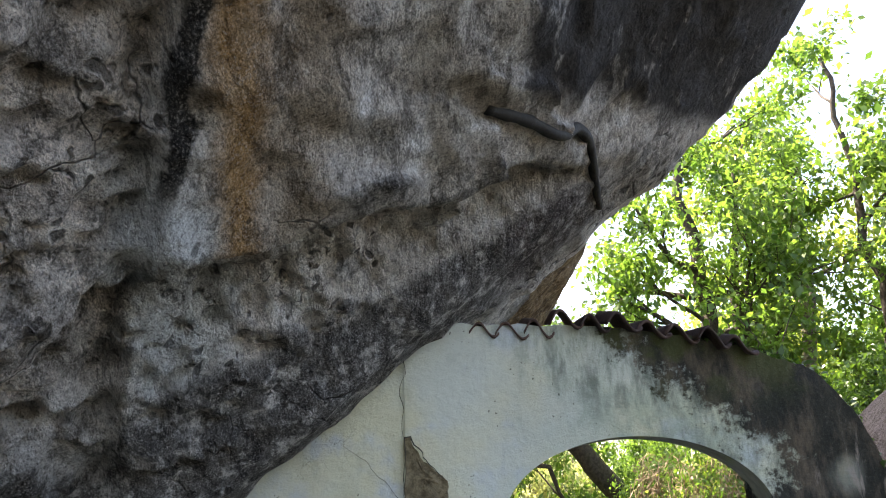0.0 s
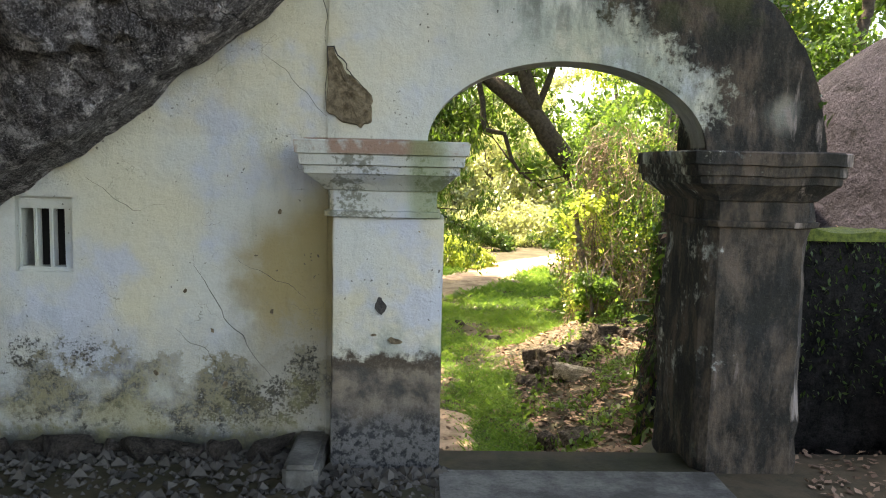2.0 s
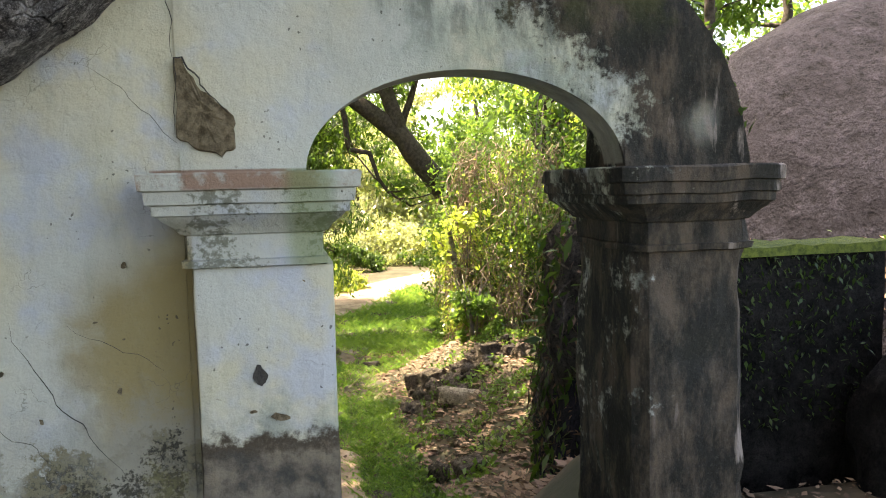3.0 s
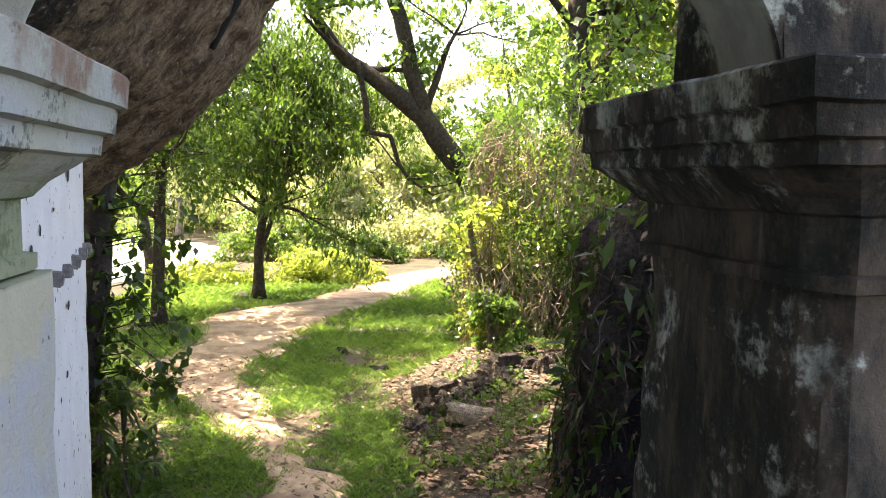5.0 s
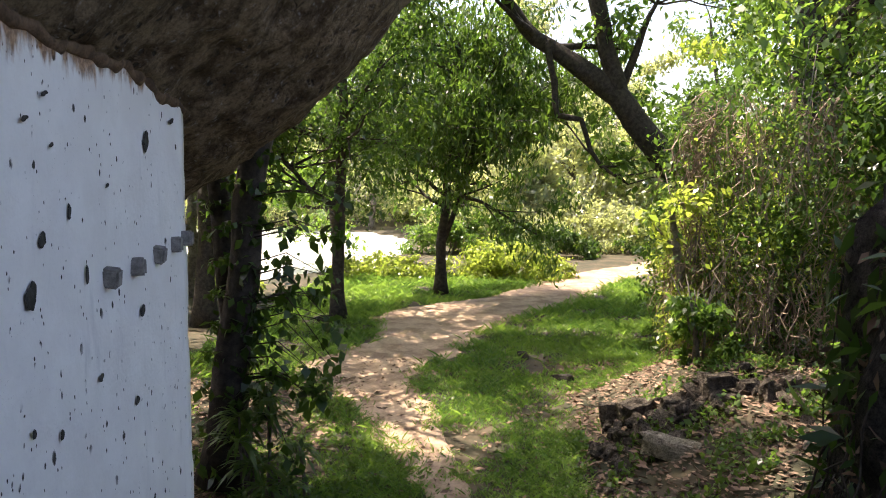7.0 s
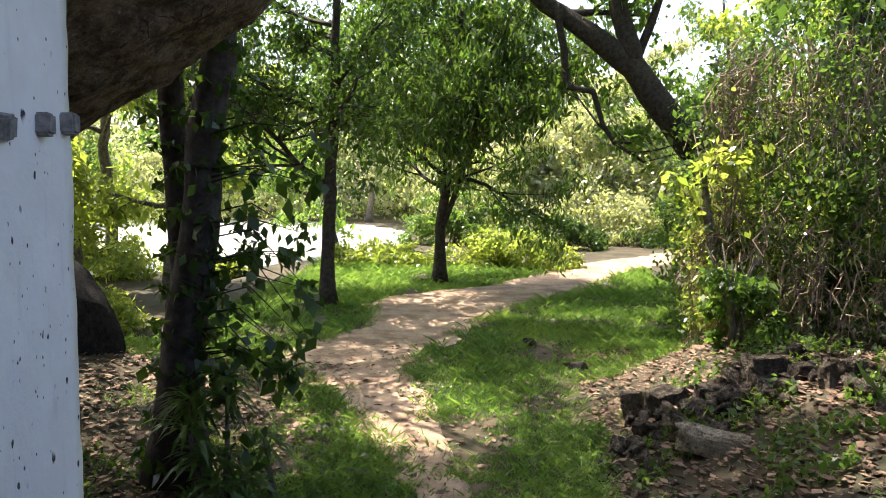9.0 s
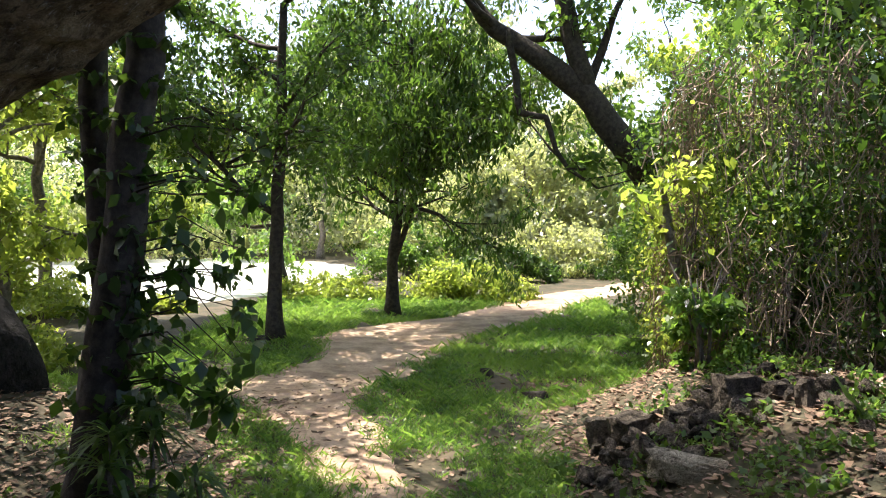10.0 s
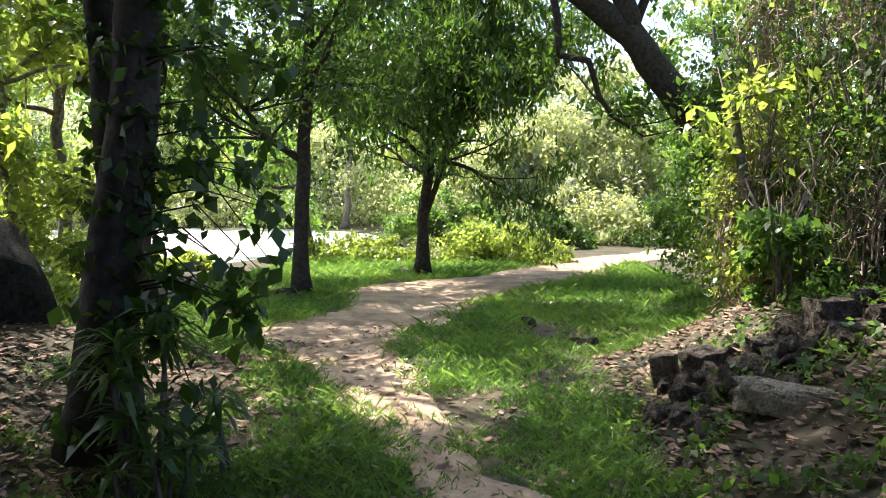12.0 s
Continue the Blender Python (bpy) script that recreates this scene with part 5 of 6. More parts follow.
# added outside the view to shade the litter on the left
tree("added unseen tree behind a dark boulder, for shade", [(-10.2, 18.4, -3.0, 0.24), (-10.0, 18.5, 1, 0.2), (-9.4, 18.6, 5, 0.16), (-8.8, 18.8, 9.0, 0.08)], BARK, LEAF_MID, 14, 0.15, 34, 0.55, 53, 0.6, 4.0, seen=clumped)

# ---- understory ----
# deep green here carries the canopy shade that nothing casts on this mound
bush("tall mound of tangled climbers and leaves", (6.4, 20.8, -2.4), (1.85, 1.85, 6.0), LEAF_DEEP, 21000, 0.10, 21, 40, name="vine_mound", shell=0.8, column=0.7)
# brighter leaves mixed into the mound to paint sun on its lower part
bush("yellow-green leaves coloured as sunlit in a mound of climbers", (6.5, 20.9, -2.4), (1.85, 1.85, 4.4), LEAF_SUN, 8500, 0.10, 61, 8, name="vine_mound", shell=0.8, column=0.7)
bush("tall leafy bush against a leaning tree", (6.9, 28.6, -3.2), (1.7, 1.4, 6.6), LEAF_MID, 12000, 0.13, 65, 12, shell=0.6)
bush("dark low bush beyond a path", (3.2, 46.2, Z0), (3.0, 1.3, 1.7), LEAF_DARK, 6000, 0.17, 62)
bush("dark low bush beyond a path", (10.6, 47.5, Z0), (3.0, 1.5, 3.2), LEAF_DARK, 8000, 0.19, 63)
bush("dark low bush on the bank of a pond", (-1.5, 48, Z0), (3.0, 1.5, 2.6), LEAF_MID, 8000, 0.18, 64)
bush("tall mound of tangled climbers and leaves", (9.2, 19.5, -2.2), (2.6, 2.4, 6.6), LEAF_DARK, 22000, 0.14, 22, 30, name="vine_mound", shell=0.8)
bush("low sunlit bush beside a path", (1.3, 38.8, Z0), (2.6, 1.6, 1.5), LEAF_SUN, 9000, 0.16, 23)
bush("low sunlit bush beside a path", (-3.6, 38.5, Z0), (2.6, 1.4, 0.9), LEAF_SUN, 7000, 0.15, 24)
bush("broad pale bush behind a path, sun and haze in its colour", (6.0, 50, Z0), (5.2, 2.0, 2.8), LEAF_HAZE, 12000, 0.2, 25)
bush("broad pale bush behind a path, sun and haze in its colour", (1.5, 53, Z0), (4.6, 2.5, 7.0), LEAF_HAZE, 20000, 0.26, 26)
bush("tall pale bush behind a path, sun and haze in its colour", (7.5, 54, Z0), (4.0, 2.5, 7.5), LEAF_HAZE, 16000, 0.26, 29)
bush("leafy sunlit bush beside a path", (10.4, 34, -3), (2.8, 2.5, 4.4), LEAF_SUN, 14000, 0.17, 27)
bush("leafy sunlit bush beside a path", (7.4, 25.8, -3), (1.8, 1.6, 3.0), LEAF_SUN, 10000, 0.14, 28)
bush("dark leafy bush beside a path", (12.5, 41, -3.2), (3.5, 3.0, 5.0), LEAF_DARK, 14000, 0.2, 30)
bush("sunlit bush on the bank of a pond", (-9.4, 34.6, Z0), (1.8, 1.0, 0.5), LEAF_SUN, 5000, 0.15, 33)
bush("sunlit bush on the bank of a pond", (-8.5, 24.5, Z0), (1.6, 1.3, 0.9), LEAF_SUN, 5000, 0.13, 34)
bush("sunlit bush on the bank of a pond", (-14, 33, Z0), (4.0, 2.0, 1.6), LEAF_SUN, 8000, 0.17, 35)

# x, y, height, kind of leaf
LEFT_BANK = [(-11.5, 29, 9, 0), (-13, 34, 11, 0), (-15, 26, 10, 0), (-19, 36, 12, 1), (-24, 30, 12, 0), (-12.5, 24.5, 11, 0), (-10, 32.5, 10, 0), (-15.5, 21, 10, 0), (-6.5, 41.5, 9, 1), (-33, 45, 12, 0), (-21, 24, 10, 1)]
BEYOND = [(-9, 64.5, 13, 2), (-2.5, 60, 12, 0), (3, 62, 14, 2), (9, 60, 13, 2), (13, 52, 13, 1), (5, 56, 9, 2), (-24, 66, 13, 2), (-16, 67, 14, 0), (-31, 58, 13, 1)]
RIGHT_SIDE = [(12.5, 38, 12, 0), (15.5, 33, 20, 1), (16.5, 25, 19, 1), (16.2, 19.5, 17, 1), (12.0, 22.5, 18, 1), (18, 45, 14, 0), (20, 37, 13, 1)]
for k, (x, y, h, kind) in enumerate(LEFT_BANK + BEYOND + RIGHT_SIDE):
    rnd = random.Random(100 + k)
    tree(("yellow-green forest tree catching the sun", "green forest tree with a dense crown", "forest tree beyond a pond, leaves paled for sun and haze")[kind],
         [(x, y, ground_z(x, y) - 0.05, 0.24), (x + rnd.uniform(-0.6, 0.6), y, Z0 + h * 0.45, 0.17), (x + rnd.uniform(-1, 1), y, Z0 + h, 0.06)], BARK if kind == 1 else BARK2, (LEAF_SUN, LEAF_MID, LEAF_HAZE)[kind], 9, 0.25, 15, 0.6, 200 + k, 0.2, 3.0)


def build_far_woods():
    """Woods beyond the pond: deep banks of leaf clumps."""
    rng = np.random.default_rng(5)
    # leaf colours carry the light: sunlit pale bank in front, shaded dark bank behind
    for label, mat, lo, hi, n, top, size, per, seed in (("sunlit pale green woods beyond a pond", LEAF_HAZE, 66, 76, 700, 8, 0.3, 120, 31), ("dense green woods beyond a pond", LEAF_MID, 74, 84, 1100, 19, 0.5, 75, 32), ("shaded dark woods beyond a pond", LEAF_DARK, 86, 96, 800, 22, 0.9, 60, 36)):
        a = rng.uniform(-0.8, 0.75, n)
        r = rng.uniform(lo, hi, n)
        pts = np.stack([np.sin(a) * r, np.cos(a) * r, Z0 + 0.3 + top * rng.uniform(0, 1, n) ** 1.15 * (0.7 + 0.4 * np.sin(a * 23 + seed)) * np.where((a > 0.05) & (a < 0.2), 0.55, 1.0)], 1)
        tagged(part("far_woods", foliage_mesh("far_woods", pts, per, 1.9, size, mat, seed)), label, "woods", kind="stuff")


build_far_woods()


# ---- grass and leaf litter ----
def build_grass():
    rng = np.random.default_rng(8)
    P = []
    while len(P) < 150000:
        y = 11.0 + 28 * rng.random() ** 1.9
        x = rng.uniform(-6.5, 6.5)
        if on_path(x, y, 0.02 + 0.45 * rng.random() ** 2 + 0.35 * rng.random() ** 2 * max(0.0, 0.5 + 1.2 * noise.noise((x * 1.6, y * 1.6, 12)))):
            continue
        dens = 0.62 + 1.1 * noise.noise((x * 0.8, y * 0.8, 5)) + 0.7 * noise.noise((x * 3, y * 3, 8))
        if x > 2.0 and y < 21:
            dens -= smooth(2.0, 3.2, x) * 1.6
        if x < -2.0 and y < 20:
            dens -= smooth(-2.0, -3.2, x) * 1.1
        if y < 14 and x < -0.6:
            dens -= 0.8
        if rng.random() < dens:
            P.append((x, y, ground_z(x, y)))
    P = np.array(P)
    n = len(P)
    h = (0.02 + 0.05 * rng.random((n, 1)) ** 1.5 + 0.09 * rng.random((n, 1)) ** 12) * (0.55 + 0.045 * P[:, 1:2])
    w = rng.uniform(0, 6.283, n)
    side = np.stack([np.cos(w), np.sin(w), 0 * w], 1) * 0.005 * (0.3 + 0.075 * P[:, 1:2])
    lean = rng.normal(size=(n, 3)) * h * 0.8
    lean[:, 2] = 0
    up = np.array([[0, 0, 1.0]])
    V = np.empty((n, 4, 3))
    V[:, 0], V[:, 1] = P - side, P + side
    V[:, 2] = P + up * h * 0.6 + lean * 0.4 + side * 0.6
    V[:, 3] = P + up * h + lean
    F = np.arange(n * 4).reshape(n, 4)
    tagged(part("grass", mesh_of("grass", V.reshape(-1, 3), F, GRASS)), "short lush green grass beside a path", "grass", kind="stuff")
    # broad-leaved weeds among the grass
    k = rng.choice(n, 34000)
    lift = np.zeros((len(k), 3))
    lift[:, 2] = 0.02 + 0.05 * rng.random(len(k))
    V, F = leaf_arrays(P[k] + lift + rng.normal(size=(len(k), 3)) * np.array([[0.05, 0.05, 0.0]]), 0.042, rng, 1.5, -0.15)
    tagged(part("weeds", mesh_of("weeds", V, F, GRASS)), "low broad-leaved weeds in the grass", "weeds", kind="stuff")


def build_litter():
    rng = np.random.default_rng(9)
    P = []
    while len(P) < 36000:
        y = 8 + 16 * rng.random() ** 1.3
        x = rng.uniform(-7, 7.5)
        keep = 0.12
        if x > 2.4:
            keep = 0.9
        if x < -1.8 and y < 22:
            keep = 0.8
        if rng.random() < keep:
            P.append((x, y, ground_z(x, y) + 0.02))
    P = np.array(P)
    V, F = leaf_arrays(P, 0.115, rng, 1.7, 0.0)
    V = V.reshape(-1, 4, 3)
    V[:, :, 2] = P[:, 2:3] + np.abs(V[:, :, 2] - P[:, 2:3]) * 0.35
    tagged(part("leaf_litter", mesh_of("leaf_litter", V.reshape(-1, 3), F, LITTER)), "brown fallen leaves", "leaf litter", kind="stuff")


def build_gate_litter():
    rng = np.random.default_rng(19)
    P = np.array([(x, y, ground_z(x, y) + 0.01) for x, y in zip(rng.uniform(2.2, 4.0, 1500), rng.uniform(2.4, 4.9, 1500))])
    V, F = leaf_arrays(P, 0.05, rng, 1.8, 0.0)
    V = V.reshape(-1, 4, 3)
    V[:, :, 2] = P[:, 2:3] + np.abs(V[:, :, 2] - P[:, 2:3]) * 0.4
    tagged(part("leaf_litter", mesh_of("leaf_litter", V.reshape(-1, 3), F, LITTER)), "small dead leaves beside a blackened pier", "leaf litter", kind="stuff")


build_grass()
build_litter()
build_gate_litter()


def build_rubble():
    rnd = random.Random(3)
    meshes = [stone_mesh("stone", RUBBLE, s) for s in range(8)]
    # the large ones first: x, y, length, breadth, height, turn
    for x, y, a, b, h, turn in ((3.5, 16.2, 1.15, 0.42, 0.42, -42), (4.35, 17.25, 0.6, 0.5, 0.62, 8), (3.3, 18.2, 0.6, 0.5, 0.5, 30), (2.95, 18.6, 0.45, 0.42, 0.6, 70), (4.85, 16.5, 0.26, 0.2, 0.5, 40),
                                (3.0, 17.5, 0.6, 0.24, 0.26, -55), (3.75, 17.6, 0.4, 0.3, 0.4, 10), (2.8, 17.3, 0.42, 0.2, 0.22, -70), (4.75, 17.0, 0.4, 0.35, 0.3, 5), (5.3, 16.9, 0.3, 0.3, 0.4, 25), (2.95, 13.1, 0.6, 0.5, 0.4, 15), (2.5, 13.4, 0.42, 0.4, 0.45, 60)):
        bm = bmesh.new()
        bmesh.ops.create_cube(bm, size=1.0)
        bmesh.ops.subdivide_edges(bm, edges=bm.edges[:], cuts=3, use_grid_fill=True)
        for v in bm.verts:
            q = v.co * 2.2 + Vector((x, y, a))
            r = v.co.normalized() * 0.62
            v.co = v.co.lerp(r, 0.22 + 0.15 * noise.noise(q)) + Vector((noise.noise(q), noise.noise(q + Vector((3, 1, 4))), noise.noise(q + Vector((8, 2, 6))))) * 0.16
            v.co = Vector((v.co.x * a * 0.8, v.co.y * b * 0.75, v.co.z * h * 0.72))
        ob = part("stone", bm_mesh("stone", bm, PALESTONE if a > 1 else RUBBLE))
        ob.matrix_world = pose(x, y, ground_z(x, y) + h * 0.2, rnd.uniform(-10, 10), rnd.uniform(-10, 10), turn)
        tagged(ob, "long dressed stone lying on leaf litter, paled as sunlit" if a > 1 else "large weathered building stone on leaf litter", "stone", "stones of the tumbled heap")
    spots = []
    for k in range(60):
        u = rnd.random()
        spots.append((2.6 + 3.0 * u + rnd.gauss(0, 0.3), 17.7 - 0.9 * u + rnd.gauss(0, 0.4), rnd.uniform(0.16, 0.36), rnd.uniform(0, 0.1)))
    for _ in range(34):
        u = rnd.random()
        spots.append((2.7 + 1.6 * u + rnd.gauss(0, 0.2), 17.2 + rnd.gauss(0, 0.35), rnd.uniform(0.18, 0.36), rnd.uniform(0.0, 0.16)))
    for _ in range(45):
        spots.append((rnd.uniform(2.3, 5.8), rnd.uniform(13.0, 18.4), rnd.uniform(0.08, 0.24), 0.0))
    for k, (x, y, s, up) in enumerate(spots):
        ob = part("stone", meshes[k % 8])
        ob.matrix_world = pose(x, y, ground_z(x, y) + s * 0.15 + up, rnd.uniform(-30, 30), rnd.uniform(-30, 30), rnd.uniform(0, 360)) @ Matrix.Diagonal((s, s * rnd.uniform(0.6, 1), s * rnd.uniform(0.5, 0.9), 1))
        tagged(ob, "broken brown fieldstone in a tumbled heap", "stone", "stones of the tumbled heap")
    for k, (x, y, s) in enumerate(((0.55, 13.2, 0.6), (-0.1, 12.9, 0.5), (1.9, 12.6, 0.45), (1.5, 13.1, 0.55))):
        ob = part("stone", meshes[k])
        ob.matrix_world = pose(x, y, ground_z(x, y) + 0.01, 0, 0, 40 * k) @ Matrix.Diagonal((s, s * 0.8, 0.12, 1))
        tagged(ob, "flat worn stone trodden into a path", "stone", "stepping stones")


build_rubble()


# ---- climbers and small plants ----
def scatter_on(me, n, seed, test, push=0.01):
    """Random places on a mesh's faces."""
    rnd = random.Random(seed)
    polys = [p for p in me.polygons if test(p.center, p.normal)]
    out = []
    for _ in range(n if polys else 0):
        p = rnd.choice(polys)
        out.append(p.center + p.normal * push + Vector((rnd.gauss(0, 0.03), rnd.gauss(0, 0.03), rnd.gauss(0, 0.03))))
    return np.array([tuple(v) for v in out])


def build_leafy_rock():
    ob = [o for o in bpy.data.objects if o.name.startswith("boulder") and o.get("label", "").startswith("dark rock draped")][0]
    rng = np.random.default_rng(17)
    pts = scatter_on(ob.data, 2600, 5, lambda c, n: n.x < 0.6)
    V, F = leaf_arrays(pts + np.array(ob.location)[None], 0.085, rng, 2.4, 0.5)
    tagged(part("clinging_leaves", mesh_of("clinging_leaves", V, F, LITTER)), "dry leaves caught on a dark rock", "leaf litter", kind="stuff")
    pts = scatter_on(ob.data, 2600, 6, lambda c, n: n.x < 0.5, 0.06)
    V, F = leaf_arrays(pts + np.array(ob.location)[None], 0.16, rng, 3.0, 0.6)
    tagged(part("hanging_fern", mesh_of("hanging_fern", V, F, LEAF_DARK)), "dark ferns hanging on a rock", "fern", kind="stuff")
    V, F, rnd = [], [], random.Random(23)
    for q in scatter_on(ob.data, 170, 9, lambda c, n: n.x < 0.5 and c.z > 0.0, 0.03):
        line = [Vector(q) + ob.location]
        for _ in range(7):
            line.append(line[-1] + Vector((rnd.gauss(-0.012, 0.05), rnd.gauss(-0.02, 0.05), rnd.gauss(-0.12, 0.06))))
        tube(V, F, line, [0.008, 0.008, 0.007, 0.007, 0.006, 0.005, 0.004, 0.003], 4)
    tagged(part("hanging_roots", mesh_of("hanging_roots", V, F, BARK)), "dry roots and vines hanging over a dark rock", "roots", kind="stuff")


def build_dome_cover():
    """Litter, ferns and roots low on the flank of the great boulder."""
    ob = [o for o in bpy.data.objects if o.get("label", "").startswith("great domed")][0]
    rng = np.random.default_rng(18)
    at = np.array(ob.location)[None]
    low = lambda c, n: c.x + 8.4 < 5.4 and c.z - 1.8 < 0.95
    V, F = leaf_arrays(scatter_on(ob.data, 4200, 15, low) + at, 0.085, rng, 2.4, 0.5)
    tagged(part("clinging_leaves", mesh_of("clinging_leaves", V, F, LITTER)), "dry leaves caught on a boulder's flank", "leaf litter", kind="stuff")
    V, F = leaf_arrays(scatter_on(ob.data, 3600, 16, low) + at, 0.11, rng, 2.6, 0.6)
    tagged(part("hanging_fern", mesh_of("hanging_fern", V, F, LEAF_DARK)), "dark ferns hanging on a boulder", "fern", kind="stuff")


def build_climber():
    """Broad leaves and thin runners up the forked trunk."""
    rng = np.random.default_rng(21)
    trunk = [o for o in bpy.data.objects if o.get("label", "").startswith("dark leaning forked")][0]
    stem = [o for o in trunk.children if o.name.startswith("trunk")][0]
    pts = scatter_on(stem.data, 900, 8, lambda c, n: 0.2 < c.z < 5.5, 0.10)
    V, F = leaf_arrays(pts, 0.13, rng, 1.5, 0.5)
    tagged(part("climber", mesh_of("climber", V, F, LEAF_DARK), trunk, "broad dark climbing leaves"), kind="stuff")
    V, F = [], []
    rnd = random.Random(2)
    for k in range(24):
        z0, w = rnd.uniform(0.6, 2.6) if k < 14 else rnd.uniform(1.6, 4.2), rnd.uniform(-0.9, 0.9)
        p = Vector((0.25 + 0.08 * z0, -0.1, z0))
        tube(V, F, [p, p + Vector((0.5 * math.cos(w), 0.5 * math.sin(w), 0.1)), p + Vector((1.1 * math.cos(w), 1.0 * math.sin(w), -0.1 + rnd.gauss(0, 0.2)))], (0.012, 0.009, 0.004), 5)
    n = len(V)
    tagged(part("runner", mesh_of("runner", V, F, BARK, True), trunk, "thin trailing runners"), kind="stuff")
    tips = np.array([tuple(v) for v in V])[rng.integers(0, n, 700)]
    V, F = leaf_arrays(tips + rng.normal(size=tips.shape) * 0.1, 0.15, rng, 1.5, 0.6)
    tagged(part("climber", mesh_of("climber", V, F, LEAF_DARK), trunk, "broad dark climbing leaves"), kind="stuff")


def strap_plant(at, size, seed, n=26, label="strap-leaved plant at the foot of a tree", tall=(0.7, 1.9), canes=3):
    """A rosette of long arching leaves on short canes."""
    rnd = random.Random(seed)
    root = thing("strap_plant", at, label, "plant", "strap-leaved plants")
    for c in range(canes):
        base = Vector((rnd.uniform(-0.25, 0.25), rnd.uniform(-0.2, 0.2), 0))
        top = base + Vector((rnd.uniform(-0.15, 0.15), rnd.uniform(-0.1, 0.1), size * rnd.uniform(*tall)))
        V, F = [], []
        tube(V, F, [base, (base + top) / 2, top], (0.025, 0.02, 0.018), 6)
        cane = part("cane", mesh_of("cane", V, F, BARK2, True), root)
        V, F = [], []
        for _ in range(n):
            w, lift, L = rnd.uniform(0, 6.283), rnd.uniform(0.1, 1.0), size * rnd.uniform(0.6, 1.0)
            d, s = Vector((math.cos(w), math.sin(w), 0)), Vector((-math.sin(w), math.cos(w), 0))
            k = len(V)
            for t in (0.0, 0.3, 0.65, 1.0):
                p = top + d * L * t + Vector((0, 0, L * (lift * t - 0.75 * t * t)))
                wd = 0.05 * size * (0.5, 1.0, 0.8, 0.05)[int(t * 3.1)] * 1.2
                V += [p - s * wd, p + s * wd]
            F += [(k, k + 1, k + 3, k + 2), (k + 2, k + 3, k + 5, k + 4), (k + 4, k + 5, k + 7, k + 6)]
        part("rosette", mesh_of("rosette", V, F, LEAF_MID), cane)


def build_vines():
    """Dry tangled vines hanging over the mound."""
    rnd = random.Random(6)
    V, F = [], []
    for _ in range(1300):
        w, h = rnd.uniform(2.5, 5.2), rnd.uniform(0.2, 5.0)
        r = 1.95 * max(0.05, 1 - (h / 6.4) ** 2) ** 0.2 * rnd.uniform(0.88, 1.06)
        p = Vector((6.4 + r * math.cos(w), 20.8 + r * math.sin(w), -2.4 + h))
        if noise.noise(p * 0.9) < -0.15:
            continue
        pts, hang = [p], rnd.uniform(0.03, 0.22)
        for _ in range(6):
            pts.append(pts[-1] + Vector((rnd.gauss(0, 0.10), rnd.gauss(0, 0.07), rnd.gauss(-hang, 0.10))))
        tube(V, F, pts, [rnd.uniform(0.005, 0.012)] * 7, 3)
    tagged(part("dry_vine_tangle", mesh_of("dry_vine_tangle", V, F, TWIG)), "tangle of dry brown vines over bushes", "vines", kind="stuff")


build_leafy_rock()
build_dome_cover()
build_climber()
strap_plant((-2.05, 14.9, ground_z(-2.05, 14.9)), 0.55, 1)
strap_plant((-1.75, 15.4, ground_z(-1.75, 15.4)), 0.45, 2, 20)
strap_plant((-2.15, 15.05, ground_z(-2.15, 15.05)), 0.5, 3, 30, "tall strap-leaved canes against a dark trunk", (1.4, 3.4), 5)
strap_plant((-1.95, 14.8, ground_z(-1.95, 14.8)), 0.4, 4, 24, tall=(0.8, 2.0), canes=4)
build_vines()


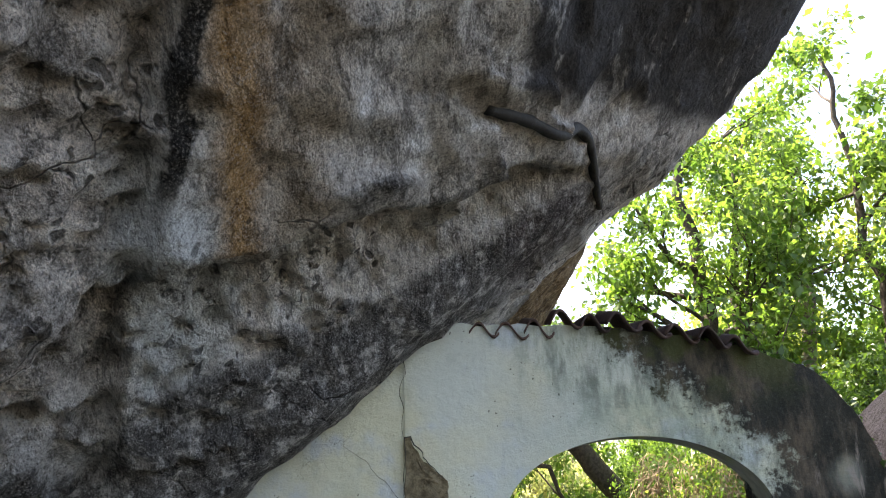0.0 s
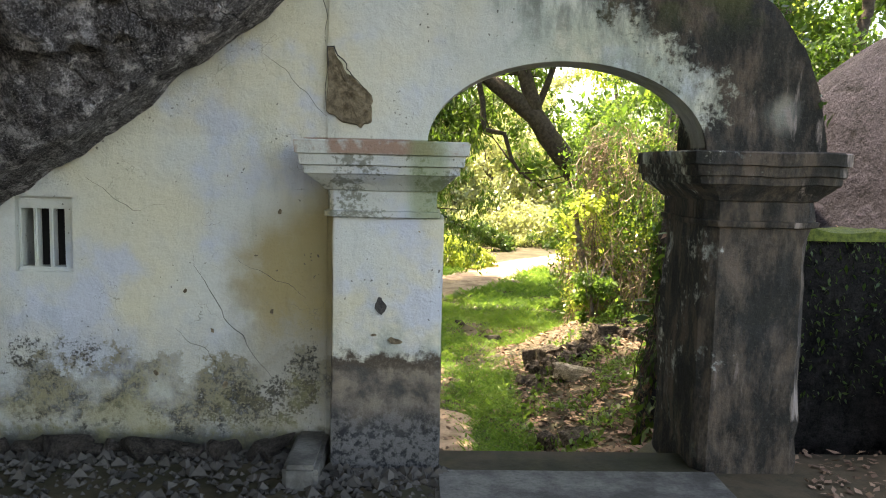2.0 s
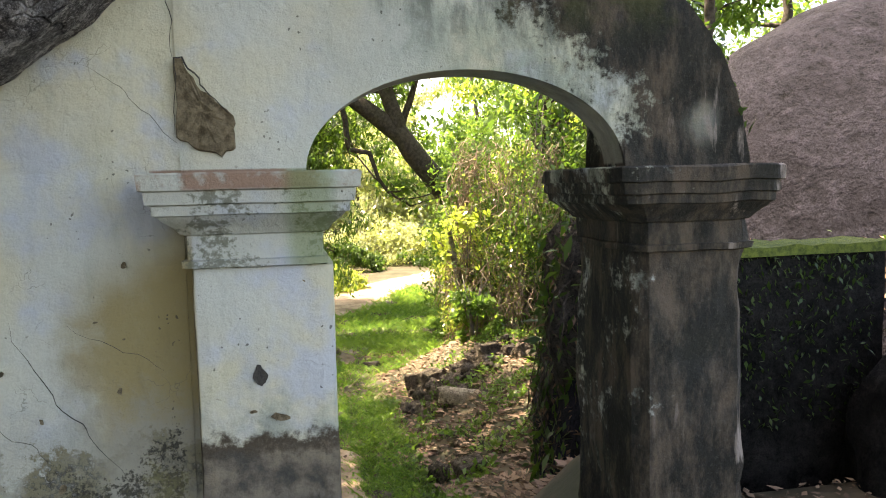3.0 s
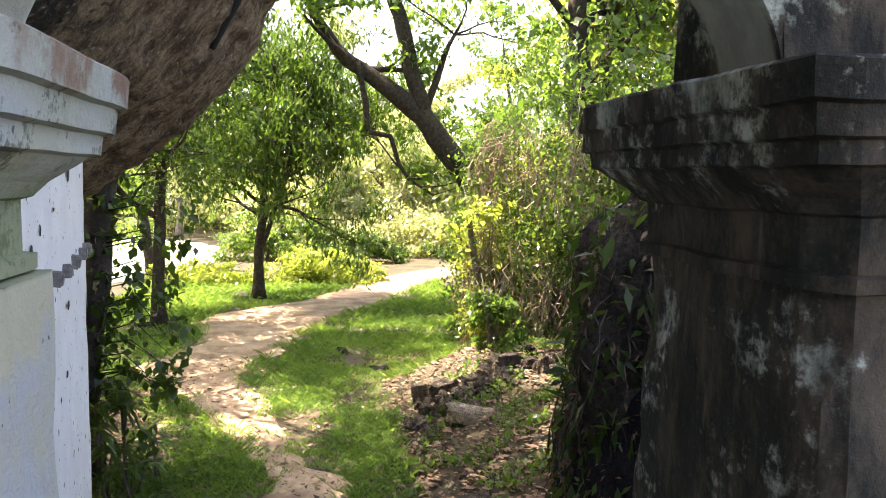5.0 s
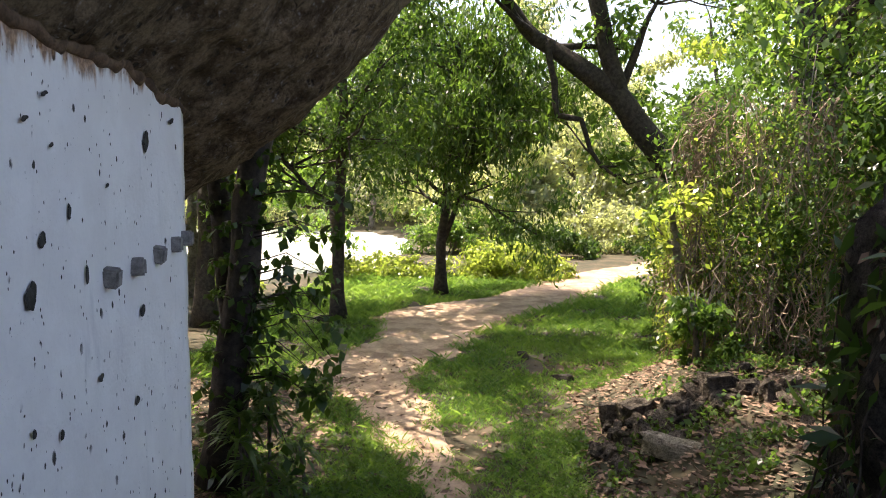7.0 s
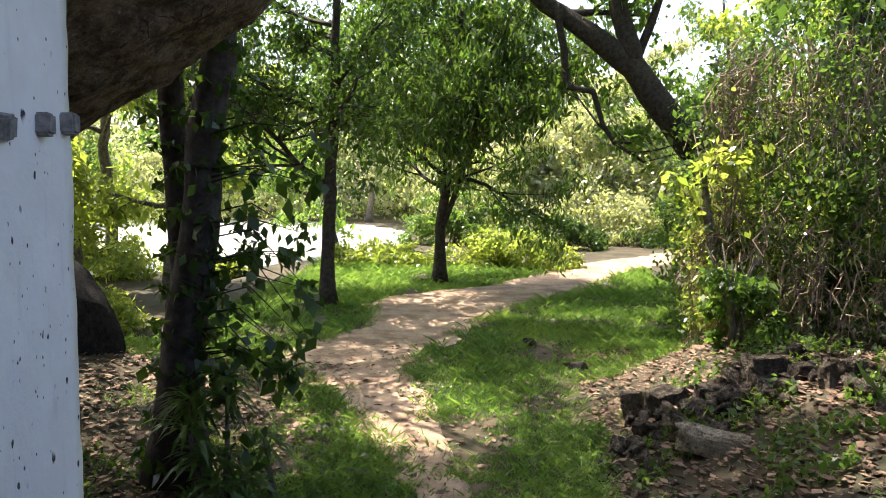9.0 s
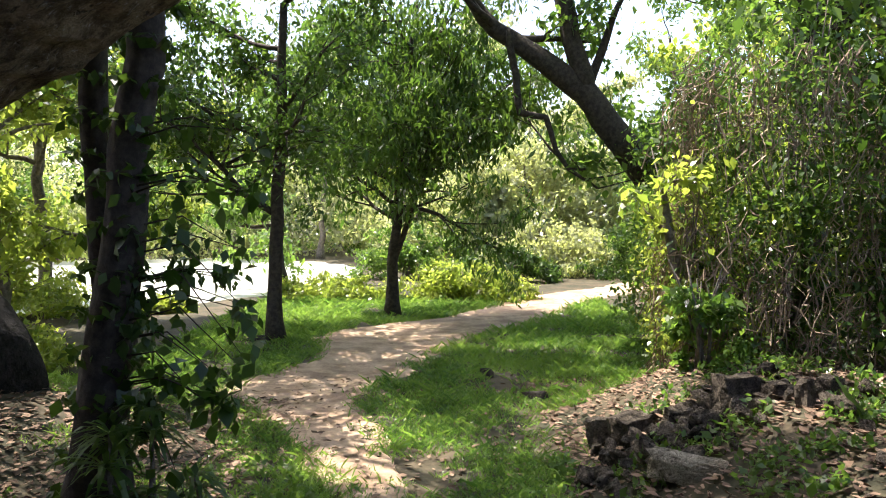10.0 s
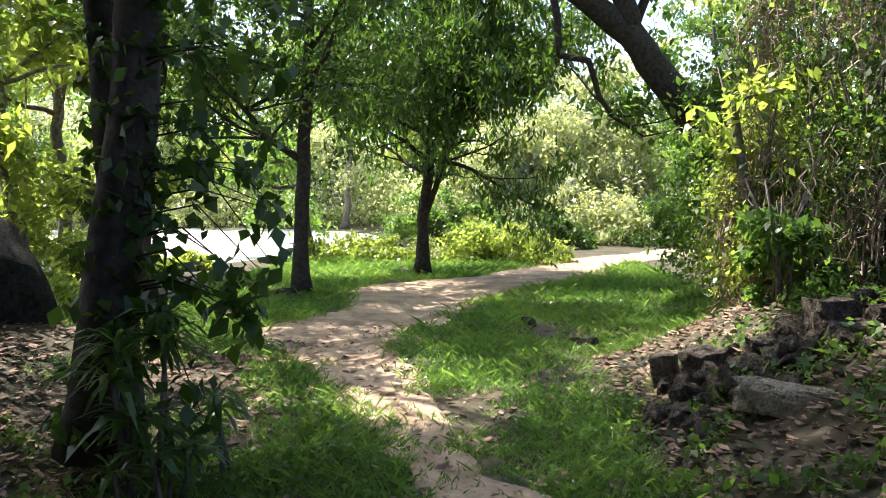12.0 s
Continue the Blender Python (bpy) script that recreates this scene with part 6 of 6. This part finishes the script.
def build_bank_plants():
    """Seedlings and creepers among the stones and on the shaded ground."""
    rng = np.random.default_rng(44)
    P = []
    while len(P) < 8500:
        x, y = (rng.uniform(2.2, 6.2), rng.uniform(12.5, 19.0)) if rng.random() < 0.6 else (rng.uniform(-4.2, -0.6), rng.uniform(12.5, 18))
        if noise.noise((x * 1.6, y * 1.6, 9)) > 0.05 and not on_path(x, y, -0.1):
            P.append((x, y, ground_z(x, y) + 0.03 + 0.16 * rng.random() ** 2))
    V, F = leaf_arrays(np.array(P), 0.085, rng, 1.7, -0.05)
    tagged(part("seedlings", mesh_of("seedlings", V, F, LEAF_MID)), "green seedlings among fallen leaves", "seedlings", kind="stuff")
    V, F = [], []
    tube(V, F, [Vector((x, y, ground_z(x, y) + 0.02)) for x, y in ((-2.4, 15.3), (-2.0, 15.0), (-1.7, 14.5), (-1.5, 14.0), (-1.25, 13.7))], (0.07, 0.06, 0.05, 0.045, 0.02), 8)
    tagged(part("root", mesh_of("root", V, F, BARK2, True)), "grey surface root creeping over leaf litter", "root")
    rnd = random.Random(9)
    for k in range(20):
        x, s = -2.75 + 0.125 * k + rnd.uniform(-0.05, 0.05), rnd.uniform(0.10, 0.22)
        ob = part("stone", stone_mesh("stone", DARKROCK, 80 + k))
        ob.matrix_world = pose(x, 4.47 - rnd.uniform(0, 0.06), -0.06, rnd.uniform(-20, 20), rnd.uniform(-20, 20), rnd.uniform(0, 360)) @ Matrix.Diagonal((s * 1.2, s, s * 0.8, 1))
        tagged(ob, "dark damp footing stone below old plaster", "stone", "footing stones")
    for k, (x, y, s) in enumerate(((-4.35, 28.4, 0.45), (-4.1, 28.3, 0.3), (1.6, 24.0, 0.4), (2.4, 22.0, 0.45))):
        ob = part("stone", stone_mesh("stone", DARKROCK, 60 + k))
        ob.matrix_world = pose(x, y, ground_z(x, y) + 0.06, 10, 5, 50 * k) @ Matrix.Diagonal((s * 1.3, s * 0.7, s * 0.6, 1))
        tagged(ob, "dark stone lying in the grass", "stone", "stones in the grass")


build_bank_plants()
tree("short pale broken trunk hung with leaves", [(4.75, 20.4, -2.7, 0.10), (4.6, 20.45, -1.4, 0.09), (4.35, 20.4, -0.3, 0.08), (4.2, 20.4, 0.5, 0.05)], BARK2, LEAF_SUN, 5, 0.16, 9, 0.3, 71, 0.4, 0.8, depth=1, wobble=0.05)
bush("sunlit leaves over a tangle of climbers", (4.8, 20.9, -2.6), (0.8, 1.2, 4.2), LEAF_SUN, 3400, 0.09, 45)
bush("large-leaved shade bush beside a stone heap", (6.3, 15.6, -2.3), (1.0, 0.9, 1.9), LEAF_MID, 1500, 0.3, 41, long=2.6)
bush("slender sapling bush in front of climbers", (4.5, 19.2, -2.3), (0.7, 0.6, 2.0), LEAF_MID, 1300, 0.13, 42)
bush("low shade plants on leaf litter", (-2.9, 13.6, ground_z(-2.9, 13.6)), (0.8, 0.6, 0.35), LEAF_DARK, 700, 0.12, 43)
bush("low shade plants on leaf litter", (1.9, 11.6, ground_z(1.9, 11.6)), (0.5, 0.5, 0.25), LEAF_DARK, 400, 0.1, 44)
